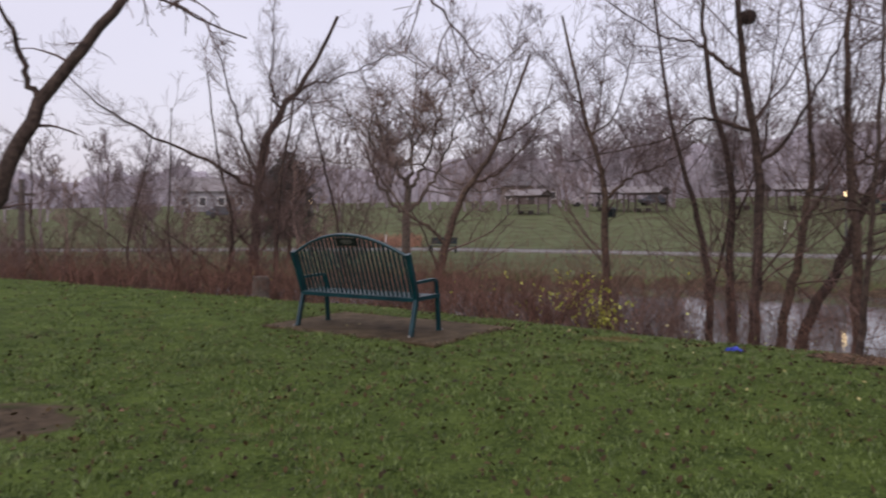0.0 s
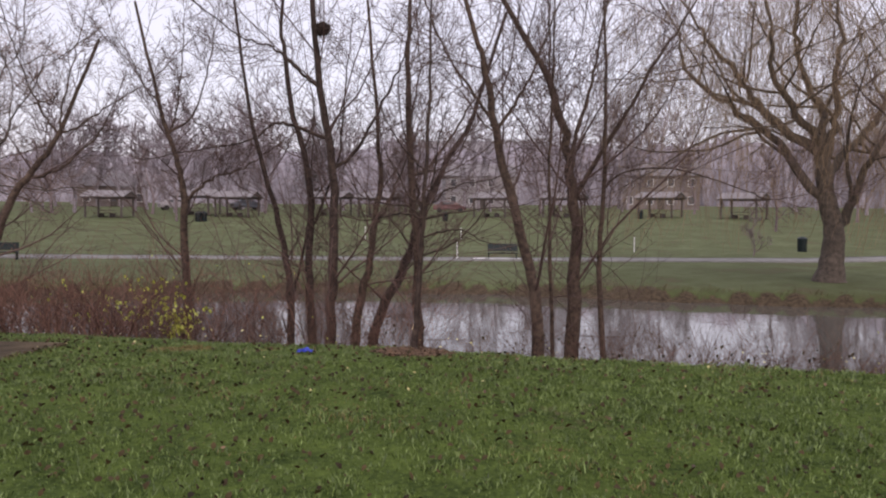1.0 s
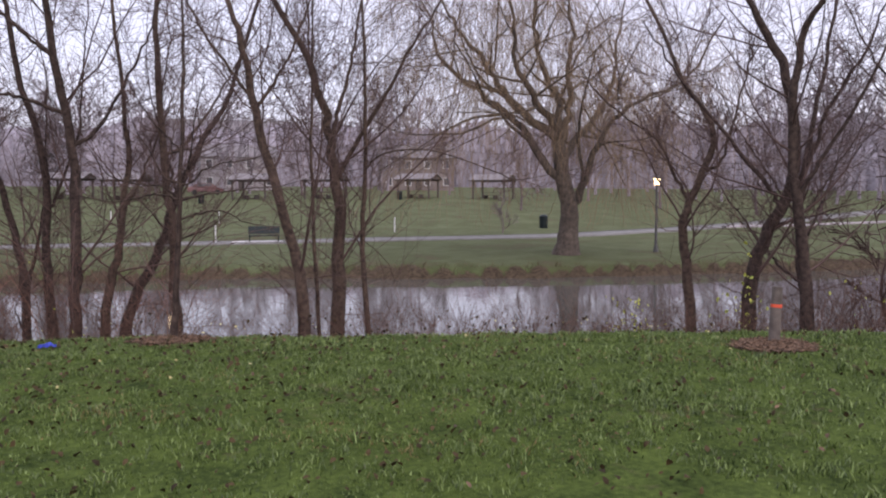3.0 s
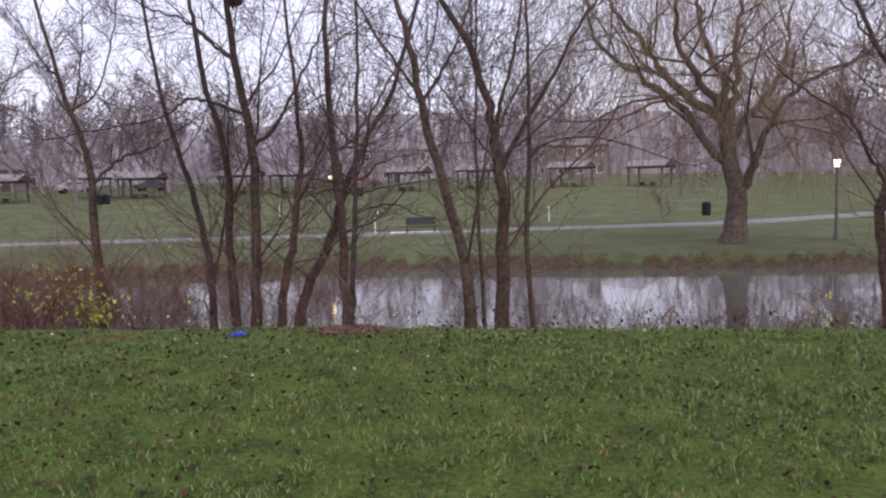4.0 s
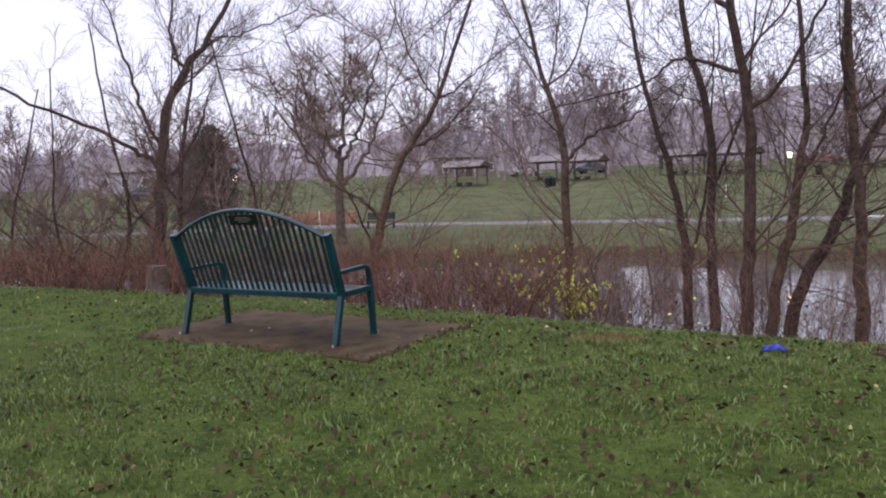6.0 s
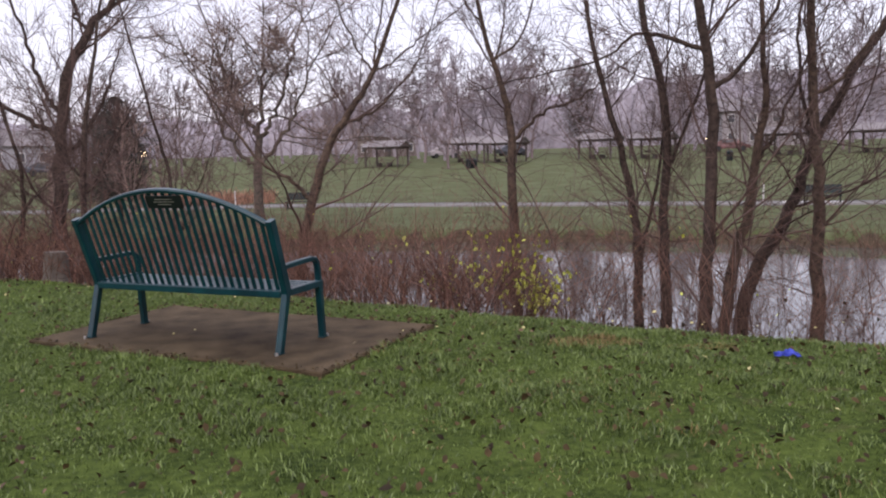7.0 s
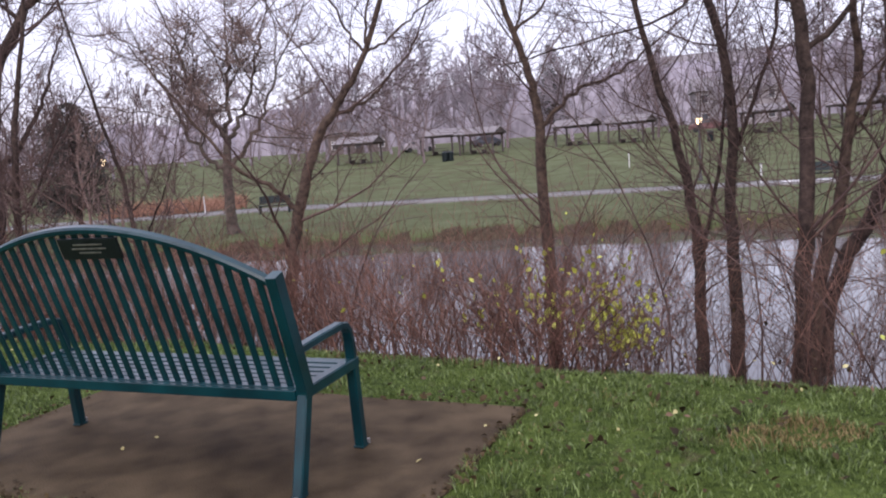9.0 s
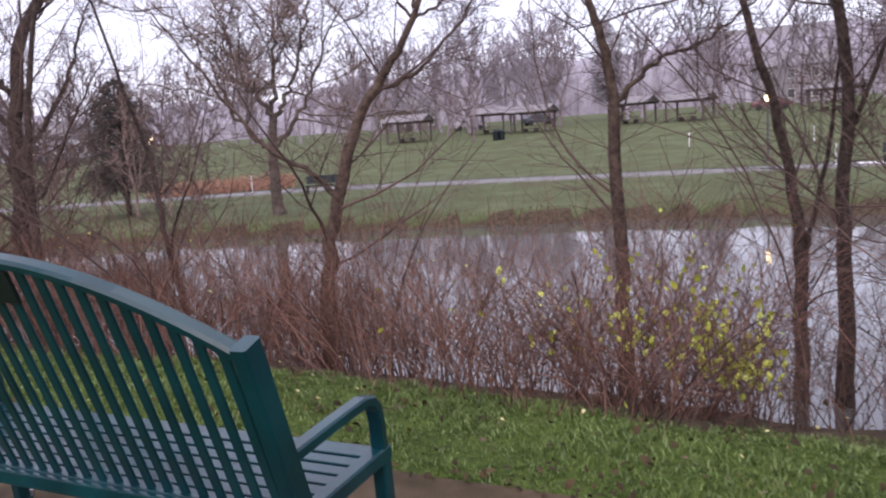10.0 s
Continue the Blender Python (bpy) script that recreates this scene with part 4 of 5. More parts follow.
conifer(39.0, 108.0, 13.5, 7.0, 56, "tall dark evergreen tree among the bare woods")

# ---- picnic shelters ----
def shelter(x, y, turn, long=4.6, deep=4.0, label="open timber picnic shelter with a shingled gable roof"):
    z = float(ground_z(x, y)) - 0.05
    root = thing("picnic_shelter", pose(x, y, z, 0, 0, turn), label, "shelter", "picnic shelters on the slope")
    for sx in (-1, 1):
        for sy in (-1, 1):
            part("post", box_bm((0.18, 0.18, 2.0), pose(sx * (long / 2 - 0.45), sy * (deep / 2 - 0.4), 1.0), 0.01), TIMBER, root)
    for sy in (-1, 1):
        part("beam", box_bm((long - 0.3, 0.14, 0.22), pose(0, sy * (deep / 2 - 0.4), 2.08), 0.01), TIMBER, root)
        slope = math.degrees(math.atan2(0.66, deep / 2))
        part("roof", box_bm((long, math.hypot(0.66, deep / 2) + 0.1, 0.10), pose(0, sy * deep / 4, 2.48, -sy * slope), 0.01), SHINGLE, root)
    for sx in (-1, 1):
        bm = bmesh.new()
        for px in (sx * (long / 2 - 0.12), sx * (long / 2 - 0.18)):
            bm.faces.new([bm.verts.new(p) for p in ((px, -deep / 2 + 0.3, 2.17), (px, deep / 2 - 0.3, 2.17), (px, 0, 2.72))])
        part("gable", bm, TIMBER, root)
    for k in (-0.3,):
        table = part("picnic_table", box_bm((1.7, 0.75, 0.05), pose(k * long * 0.22, 0, 0.75), 0.01), TIMBER, root)
        for sy in (-1, 1):
            part("bench_board", box_bm((1.7, 0.26, 0.05), pose(k * long * 0.22, sy * 0.65, 0.45), 0.01), TIMBER, table)
        for sx in (-1, 1):
            part("frame", box_bm((0.08, 1.4, 0.42), pose(k * long * 0.22 + sx * 0.6, 0, 0.22), 0.01), TIMBER, table)
    return root


for x, y, turn in ((9.1, 87.5, -28), (21.9, 85.2, -36), (18.6, 89.5, -36), (32.6, 84.5, -44), (36.7, 80, -46), (48.2, 73.6, -54), (54.6, 69, -60), (62.4, 62, -66), (68.2, 55.7, -70)):
    shelter(x, y, turn)


# ---- park lamps ----
def park_lamp(x, y, top, label):
    z = float(ground_z(x, y)) - 0.05
    root = thing("park_lamp", pose(x, y, z), label, "lamp", "park lamps by the path")
    tall = top - z
    part("pole", rod(bmesh.new(), (0, 0, 0), (0, 0, tall - 0.15), 0.07, 0.05, 12), POLE, root)
    part("base", rod(bmesh.new(), (0, 0, 0), (0, 0, 0.35), 0.13, 0.09, 12), POLE, root)
    part("globe", rod(bmesh.new(), (0, 0, tall - 0.15), (0, 0, tall + 0.15), 0.10, 0.15, 14), LAMP_GLOW, root, "glowing warm white lantern")
    part("cap", rod(bmesh.new(), (0, 0, tall + 0.15), (0, 0, tall + 0.26), 0.19, 0.05, 14), POLE, root)
    return root


park_lamp(22.64, 43.71, 2.28, "lit park lamp on a slim dark pole")
park_lamp(33.87, 17.67, 2.16, "lit park lamp beyond the willow")
park_lamp(-8.46, 46.87, 2.27, "lit park lamp beyond the brush")


# ---- thickets on the bank ----
def along_crest(u):
    """Points on the crest for distances u from its corner at x = -9.5, and the outward normal."""
    line = CREST
    seg = np.hypot(*np.diff(line, axis=0).T)
    s = np.concatenate([[0], np.cumsum(seg)])
    u = np.asarray(u) + s[3]
    p = np.column_stack([np.interp(u, s, line[:, 0]), np.interp(u, s, line[:, 1])])
    q = np.column_stack([np.interp(u + 0.5, s, line[:, 0]), np.interp(u + 0.5, s, line[:, 1])])
    t = unit(q - p)
    return p, np.stack([-t[:, 1], t[:, 0]], -1)


def stems(rng, xy, height, lean, r, each, mat_name=None, twig_len=0.45):
    """Curved upright stems with side shoots: verts and faces."""
    n = len(xy)
    z = ground_z(xy[:, 0], xy[:, 1]) - 0.04
    d = unit(np.column_stack([rng.normal(0, lean, (n, 2)), np.ones(n)]))
    line = np.empty((n, 6, 3))
    line[:, 0] = np.column_stack([xy, z])
    bend = rng.normal(0, 0.13, (n, 3)) * np.array([1, 1, 0.2])
    for k in range(1, 6):
        d = unit(d + bend + rng.normal(0, 0.05, (n, 3)))
        line[:, k] = line[:, k - 1] + d * (height / 5)[:, None]
    rad = (r * rng.uniform(0.6, 1.3, n))[:, None] * np.linspace(1, 0.4, 6)[None]
    pieces = [tubes(line, rad, 3)]
    if each:
        a, ar = grow(rng, line, rad, each, 0.25, 0.98, twig_len, 3, 0.75, 0.08, 0.16, 0.7, 0.5)
        pieces.append(tubes(a, np.maximum(ar, 0.0016), 3))
    return pieces


def thicket(name, seed, u0, u1, d0, d1, count, top, low, r, each, mat, label, clump=0.5, lean=0.22):
    """Brush between two stretches of the bank: its tips reach about the height top."""
    rng = np.random.default_rng(seed)
    u = rng.uniform(u0, u1, count * 3)
    d = d0 + (d1 - d0) * rng.random(count * 3) ** 1.1
    p, nrm = along_crest(u)
    xy = p + nrm * d[:, None]
    keep = (0.5 + 0.5 * ripple(xy[:, 0] * 1.7 + seed, xy[:, 1] * 1.7)) > clump * rng.random(len(u))
    xy = xy[keep][:count]
    z = ground_z(xy[:, 0], xy[:, 1])
    height = np.clip(top - z, 0.3, 3.2) * rng.uniform(low, 1.08, len(xy))
    v, f = joined(stems(rng, xy, height, lean, r, each))
    return tagged(new(name, mesh_from(name, v, f, mat)), label, "brush", kind="stuff")


thicket("thicket", 61, 5.5, 12.6, 0.15, 4.3, 1150, 0.80, 0.42, 0.0056, 6, BRUSH, "dense reddish-brown bare brush on the bank")
thicket("thicket", 62, -4.0, 5.5, 0.2, 4.6, 950, 0.8, 0.45, 0.0080, 6, BRUSH, "dense brown bare brush on the bank")
thicket("thicket", 63, -24.0, -4.0, 0.2, 6.0, 600, 1.1, 0.5, 0.013, 6, BRUSH, "tangled brown brush along the bank", lean=0.25)
thicket("thicket", 64, 12.6, 15.2, 0.3, 4.2, 200, 0.45, 0.35, 0.0040, 6, WEED, "thin bare brush over the water", lean=0.25)
thicket("thicket", 68, 15.2, 19.0, 0.8, 4.4, 300, 0.25, 0.3, 0.0032, 6, WEED, "sparse low bare brush over the water", lean=0.3)
thicket("thicket", 65, 19.0, 26.5, 0.5, 4.8, 760, 0.15, 0.3, 0.0048, 6, WEED, "low dry brush and weeds on the bank", lean=0.3)
thicket("thicket", 66, 25.0, 36.0, 0.5, 5.0, 850, 0.55, 0.4, 0.007, 6, WEED, "dry brush below the trees on the bank", lean=0.25)

thicket("thicket", 74, 4.0, 16.5, 0.4, 4.0, 250, 1.15, 0.55, 0.0042, 8, BRUSH, "thin taller shoots standing above the brush", lean=0.3)
thicket("thicket", 72, -5.0, 3.6, 2.2, 7.5, 210, 2.2, 0.45, 0.010, 8, TWIG, "tall tangled dark brush below the bank trees", lean=0.4)
thicket("thicket", 73, -24.0, -5.0, 1.5, 8.0, 230, 2.3, 0.4, 0.016, 8, TWIG, "tall tangled dark brush further along the bank", lean=0.45)

# tall loose shoots that rise over the thicket
rng = np.random.default_rng(71)
u = rng.uniform(-3, 15.5, 60)
p, nrm = along_crest(u)
xy = p + nrm * rng.uniform(0.5, 4.0, 60)[:, None]
v, f = joined(stems(rng, xy, rng.uniform(1.6, 3.0, 60), 0.25, 0.010, 6))
tagged(new("tall_shoots", mesh_from("tall_shoots", v, f, TWIG)), "tall loose bare shoots over the brush", "brush", kind="stuff")


# ---- leaves ----
def leaf_cards(rng, centres, size, flat=1.0, curl=0.35):
    """Small curled leaves of six corners each: verts and triangles."""
    n = len(centres)
    yaw = rng.uniform(0, 6.28, n)
    nrm = unit(np.column_stack([rng.normal(0, 1, (n, 2)) * (1 - flat) + rng.normal(0, 0.25, (n, 2)), np.ones(n) * max(flat, 0.05) + 0.1]))
    t = unit(np.cross(nrm, np.column_stack([np.cos(yaw), np.sin(yaw), np.zeros(n)])))
    b = np.cross(nrm, t)
    s = (size * rng.uniform(0.6, 1.3, n))[:, None]
    lift = nrm * s * curl * rng.uniform(0.2, 1.2, (n, 1))
    c = centres
    pts = [c - t * s * 0.55, c - t * s * 0.15 + b * s * 0.36 + lift, c - t * s * 0.15 - b * s * 0.36 + lift * 0.7, c + t * s * 0.25 + b * s * 0.27 + lift, c + t * s * 0.25 - b * s * 0.27 + lift * 0.5, c + t * s * 0.62 + lift * 0.3]
    v = np.stack(pts, 1).reshape(-1, 3)
    i = np.arange(n)[:, None] * 6
    f = np.stack([i + np.array([q]) for q in ((0, 1, 2), (1, 3, 2), (2, 3, 4), (3, 5, 4))], 1).reshape(-1, 3)
    return v, f


def in_pad(x, y, grow_by=0.0):
    inside = np.ones(np.shape(x), bool)
    for (ax, ay), (bx, by) in zip(PAD, PAD[1:] + PAD[:1]):
        ln = math.hypot(bx - ax, by - ay)
        inside &= ((bx - ax) * (y - ay) - (by - ay) * (x - ax)) / ln > -grow_by
    return inside


rng = np.random.default_rng(81)
n = 27000
x, y = rng.uniform(-9, 11, n), rng.uniform(1.5, 17, n)
dn = side_of(CREST, x, y)
ok = (dn < 0.4) & ~in_pad(x, y, 0.05)
near_tree = np.exp(-((x - 0.5) ** 2 + (y - 4.5) ** 2) / 14)
ok &= rng.random(n) < np.clip(0.22 + 0.30 * ripple(x * 1.9, y * 1.9), 0.08, 0.7) + 0.5 * near_tree
x, y = x[ok], y[ok]
v, f = leaf_cards(rng, np.column_stack([x, y, ground_z(x, y) + rng.uniform(0.02, 0.045, len(x))]), 0.037, 0.55)
tagged(new("fallen_leaves", mesh_from("fallen_leaves", v, f, BROWN_LEAF)), "wet dark brown leaves scattered on the lawn", "leaves", kind="stuff")
n = 1700
x, y = rng.uniform(-6, 9, n), rng.uniform(3, 13, n)
ok = (side_of(CREST, x, y) < 0.3) & (rng.random(n) < np.exp(-np.maximum(-side_of(CREST, x, y), 0) / 0.75))
x, y = x[ok], y[ok]
v, f = leaf_cards(rng, np.column_stack([x, y, np.maximum(ground_z(x, y), in_pad(x, y) * 0.022) + np.where(in_pad(x, y), 0.006, 0.045)]), 0.028, 0.75)
tagged(new("pale_leaves", mesh_from("pale_leaves", v, f, PALE_LEAF)), "pale yellow fallen leaves near the bank", "leaves", kind="stuff")


def leafy_shrub(x, y, height, spread, seed, leaves, label):
    """A small shrub that still holds yellow leaves."""
    rng = np.random.default_rng(seed)
    base = on_ground(x, y)
    root = thing("leafy_shrub", pose(*base), label, "shrub")
    b = np.array(base)
    xy = np.array([[x, y]]) + rng.normal(0, spread * 0.25, (7, 2))
    pieces = stems(rng, xy, height * rng.uniform(0.7, 1.1, 7), 0.2, 0.008, 8)
    v, f = joined(pieces)
    part("stem", mesh_from("stem", v - b, f, WEED), None, root)
    tips = pieces[1][0].reshape(-1, 3)
    c = tips[rng.integers(0, len(tips), leaves)] + rng.normal(0, 0.03, (leaves, 3))
    c = c[c[:, 2] > b[2] + height * 0.35]
    v, f = leaf_cards(rng, c, 0.054, 0.2, 0.2)
    part("foliage", mesh_from("foliage", v - b, f, YELLOW_LEAF), None, root, "yellow-green late autumn leaves")
    return root


leafy_shrub(2.20, 11.5, 0.95, 0.4, 91, 330, "small bank shrub with yellow-green leaves")
leafy_shrub(1.85, 11.9, 1.25, 0.5, 92, 90, "thin bank shrub with a few yellow leaves")
leafy_shrub(11.2, 5.9, 1.5, 0.8, 93, 80, "bank shrub with sparse yellow leaves below the trees")
leafy_shrub(12.2, 4.9, 1.8, 0.8, 94, 70, "bank shrub with sparse yellow leaves at a trunk")
leafy_shrub(14.0, 3.4, 2.2, 0.9, 95, 60, "thin shrub with a few yellow leaves")
rng = np.random.default_rng(85)
n = 420
x, y = rng.uniform(-1, 6, n), rng.uniform(5.5, 11.5, n)
ok = (side_of(CREST, x, y) < 0.1) & ~in_pad(x, y, 0.06)
x, y = x[ok], y[ok]
v, f = leaf_cards(rng, np.column_stack([x, y, ground_z(x, y) + rng.uniform(0.035, 0.06, len(x))]), 0.046, 0.6, 0.3)
tagged(new("large_leaves", mesh_from("large_leaves", v, f, BROWN_LEAF)), "curled dark brown leaves caught in the grass", "leaves", kind="stuff")
n = 700
x, y = rng.uniform(-3, 10, n), rng.uniform(1.5, 10.5, n)
ok = (side_of(CREST, x, y) < 0.1) & ~in_pad(x, y, 0.06) & (rng.random(n) < 0.45 + 0.5 * ripple(x * 0.8, y * 0.8))
x, y = x[ok], y[ok]
v, f = leaf_cards(rng, np.column_stack([x, y, ground_z(x, y) + rng.uniform(0.03, 0.05, len(x))]), 0.030, 0.7, 0.3)
tagged(new("tan_leaves", mesh_from("tan_leaves", v, f, MULCH)), "small reddish-tan leaves strewn over the lawn", "leaves", kind="stuff")
rng = np.random.default_rng(83)
u = rng.uniform(4, 15.8, 70)
p, nrm = along_crest(u)
xy = p + nrm * rng.uniform(0.3, 3.0, 70)[:, None]
v, f = leaf_cards(rng, np.column_stack([xy, rng.uniform(-0.2, 0.75, 70)]), 0.035, 0.2, 0.2)
tagged(new("clinging_leaves", mesh_from("clinging_leaves", v, f, YELLOW_LEAF)), "few yellow leaves still on the brush", "leaves", kind="stuff")

# dark seed heads and withered leaves on the low brush
n = 260
p, nrm = along_crest(rng.uniform(12.0, 30, n))
xy = p + nrm * rng.uniform(0.6, 4.4, n)[:, None]
gz = ground_z(xy[:, 0], xy[:, 1])
v, f = leaf_cards(rng, np.column_stack([xy, gz + rng.uniform(0.2, 0.75, n) * np.clip(0.1 - gz, 0.3, 1.6)]), 0.04, 0.1, 0.5)
tagged(new("withered_leaves", mesh_from("withered_leaves", v, f, BROWN_LEAF)), "withered dark leaves and seed heads on the low brush", "leaves", kind="stuff")

# leaf litter gathered along the edges of the pad
n = 420
edge = rng.integers(0, 4, n)
fr = rng.random(n)
pc = np.array(PAD + PAD[:1])
xy = pc[edge] + (pc[edge + 1] - pc[edge]) * fr[:, None] + rng.normal(0, 0.035, (n, 2))
v, f = leaf_cards(rng, np.column_stack([xy, np.where(in_pad(xy[:, 0], xy[:, 1]), 0.028, 0.035)]), 0.026, 0.7, 0.4)
tagged(new("leaf_litter", mesh_from("leaf_litter", v, f, BROWN_LEAF)), "small dark leaf litter along the pad edges", "leaves", kind="stuff")

# ---- mulch rings, post, cloth ----
def mulch_ring(x, y, r, seed, label):
    rng = np.random.default_rng(seed)
    n = 1500
    a, d = rng.uniform(0, 6.28, n), r * np.sqrt(rng.random(n)) * rng.uniform(0.8, 1.15, n)
    cx, cy = x + d * np.cos(a) * 1.15, y + d * np.sin(a)
    z = ground_z(cx, cy) + 0.03 * np.clip(1 - d / r, 0, 1) + rng.uniform(0.005, 0.03, n)
    t = unit(np.column_stack([rng.normal(0, 1, (n, 2)), rng.normal(0, 0.25, n)]))
    ln = rng.uniform(0.015, 0.045, n)[:, None]
    c = np.column_stack([cx, cy, z])
    v, f = tubes(np.stack([c - t * ln, c + t * ln], 1), np.full((n, 2), 0.006), 4)
    return tagged(new("mulch_ring", mesh_from("mulch_ring", v, f, MULCH)), label, "mulch", kind="stuff")


mulch_ring(4.14, 7.66, 0.36, 101, "ring of brown wood mulch round a young tree")
mulch_ring(7.74, 2.92, 0.36, 102, "ring of brown wood mulch round a post")
tape_post = thing("marker_post", pose(7.78, 2.93, float(ground_z(7.78, 2.93)) - 0.03, 1.5, 1, 0), "weathered grey wooden post with orange tape", "post")
bm = bmesh.new()
rod(bm, (0, 0, 0), (0, 0, 0.3), 0.055, 0.051, 14)
rod(bm, (0, 0, 0.3), (0.01, 0, 0.60), 0.051, 0.046, 14)
part("shaft", bm, POST_WOOD, tape_post)
part("tape", rod(bmesh.new(), (0.004, 0, 0.405), (0.005, 0, 0.435), 0.053, 0.052, 16), ORANGE, tape_post, "bright orange marking tape")


stump = thing("tree_stump", pose(*on_ground(-3.5, 14.5, 0.05)), "pale weathered grey stump at the edge of the brush", "stump")
bm = bmesh.new()
rod(bm, (0, 0, 0), (0.01, 0, 0.12), 0.22, 0.17, 16)
rod(bm, (0.01, 0, 0.12), (0.02, 0.01, 0.47), 0.17, 0.15, 16)
part("trunk", bm, POST_WOOD, stump)


def crumpled_cloth(x, y, turn):
    """A crumpled rag lying in the grass."""
    bm = bmesh.new()
    bmesh.ops.create_grid(bm, x_segments=22, y_segments=14, size=0.5)
    for v in bm.verts:
        a, b = v.co.x, v.co.y
        pinch = 0.55 + 0.45 * math.sin(3.1 * a + 0.6) ** 2
        fold = 0.028 * math.sin(13 * a + 5 * b) + 0.020 * math.sin(19 * b - 7 * a) + 0.02 * math.cos(5 * a)
        edge = max(abs(a), abs(b)) * 2
        v.co = Vector((a * 0.155 + 0.010 * math.sin(17 * b), b * 0.09 * pinch + 0.02 * math.sin(6 * a), max(0.004, 0.020 * (1 - edge ** 3) + fold * 0.42)))
    bmesh.ops.solidify(bm, geom=bm.faces[:], thickness=0.004)
    me = bpy.data.meshes.new("blue_rag")
    bm.to_mesh(me)
    bm.free()
    me.materials.append(BLUE)
    for p in me.polygons:
        p.use_smooth = True
    ob = new("blue_rag", me)
    ob.matrix_world = pose(x, y, float(ground_z(x, y)) + 0.02, 0, 0, turn)
    return tagged(ob, "crumpled bright blue rag lying on the grass", "rag")


crumpled_cloth(3.034, 8.0, -28)

# ---- things across the water ----
def far_bench(x, y, turn, label):
    z = float(ground_z(x, y))
    root = thing("far_bench", pose(x, y, z, 0, 0, turn), label, "bench")
    part("seat", box_bm((1.7, 0.42, 0.06), pose(0, 0, 0.44), 0.01), PLAQUE, root)
    part("backrest", box_bm((1.7, 0.06, 0.42), pose(0, 0.24, 0.74, -12), 0.01), PLAQUE, root)
    for sx in (-1, 1):
        for sy in (-1, 1):
            part("leg", box_bm((0.06, 0.06, 0.44), pose(sx * 0.78, sy * 0.17, 0.21), 0.005), PLAQUE, root)
    return root


far_bench(24.5, 36.4, -34, "dark park bench on a pale pad beside the footpath")
far_bench(-0.3, 48.2, -12, "dark park bench near the footpath")
pz = float(ground_z(24.4, 36.3))
tagged(new("far_pad", mesh_from("far_pad", [(x, y, z) for x, y in ((22.9, 37.1), (25.2, 35.6), (25.9, 36.7), (23.6, 38.2)) for z in (pz - 0.2, pz + 0.12)],
       [(1, 3, 5, 7), (0, 1, 3, 2), (2, 3, 5, 4), (4, 5, 7, 6), (6, 7, 1, 0)], WHITE)), "pale concrete pad under a bench", "concrete pad", kind="structure")


def sign_post(x, y, high, label):
    z = float(ground_z(x, y))
    root = thing("marker_stake", pose(x, y, z), label, "stake", "white stakes on the lawn")
    part("stake", box_bm((0.06, 0.06, high), pose(0, 0, high / 2 - 0.03), 0.01), WHITE, root)
    part("cap", box_bm((0.08, 0.08, 0.05), pose(0, 0, high - 0.03), 0.01), WHITE, root)
    return root


for x, y, high in ((22.8, 38.6, 1.0), (35.5, 37.5, 1.0), (31.0, 52.0, 1.0), (-4.3, 52.5, 1.0), (25.0, 57.0, 1.0)):
    sign_post(x, y, high, "short white stake standing in the grass")


def bin_can(x, y):
    z = float(ground_z(x, y))
    root = thing("litter_bin", pose(x, y, z), "dark round litter bin on the lawn", "litter bin", "litter bins on the slope")
    part("drum", rod(bmesh.new(), (0, 0, 0), (0, 0, 0.85), 0.29, 0.31, 14), PLAQUE, root)
    part("lid", rod(bmesh.new(), (0, 0, 0.85), (0, 0, 0.98), 0.33, 0.16, 14), PLAQUE, root)


for x, y in ((16.4, 79.0), (17.0, 79.1), (45.5, 32.5), (40.0, 70.5), (58.5, 61.0)):
    bin_can(x, y)


def house(x, y, turn, long, deep, tall, wall, label, floors=2):
    z = float(ground_z(x, y)) - 0.4
    root = thing("house", pose(x, y, z, 0, 0, turn), label, "house", "houses beyond the park")
    body = part("wall", box_bm((long, deep, tall), pose(0, 0, tall / 2), 0.03), wall, root)
    rise = deep * 0.28
    bm = bmesh.new()
    e = 0.4
    pts = [(-long / 2 - e, -deep / 2 - e, tall), (long / 2 + e, -deep / 2 - e, tall), (long / 2 + e, deep / 2 + e, tall), (-long / 2 - e, deep / 2 + e, tall), (-long / 2 - e, 0, tall + rise), (long / 2 + e, 0, tall + rise)]
    q = [bm.verts.new(p) for p in pts]
    for f in ((0, 1, 5, 4), (2, 3, 4, 5), (1, 2, 5), (3, 0, 4), (3, 2, 1, 0)):
        bm.faces.new([q[i] for i in f])
    part("roof", bm, SHINGLE, root)
    for k in range(floors):
        for sx in np.linspace(-long / 2 + 1.3, long / 2 - 1.3, max(2, int(long / 2.6))):
            win = part("window", box_bm((1.05, 0.10, 1.35), pose(float(sx), -deep / 2 - 0.03, 1.7 + k * 2.8), 0.01), WHITE, root)
            part("pane", box_bm((0.85, 0.04, 1.15), pose(float(sx), -deep / 2 - 0.09, 1.7 + k * 2.8), 0.005), GLASS, win)
    part("door", box_bm((1.0, 0.12, 2.1), pose(0.1, -deep / 2 - 0.04, 1.05), 0.01), TIMBER, root)
    return root


house(70, 112, -25, 12, 8, 5.6, SIDING, "pale house on the slope above the park")
house(92, 92, -40, 12, 8, 5.6, BRICKY, "brick house on the slope above the park")
house(14, 132, -5, 10, 8, 3.4, BRICKY, "low brick house behind the shelters", 1)
house(118, 190, -28, 34, 14, 15, GREY_WALL, "long grey block of flats on the hill", 4)
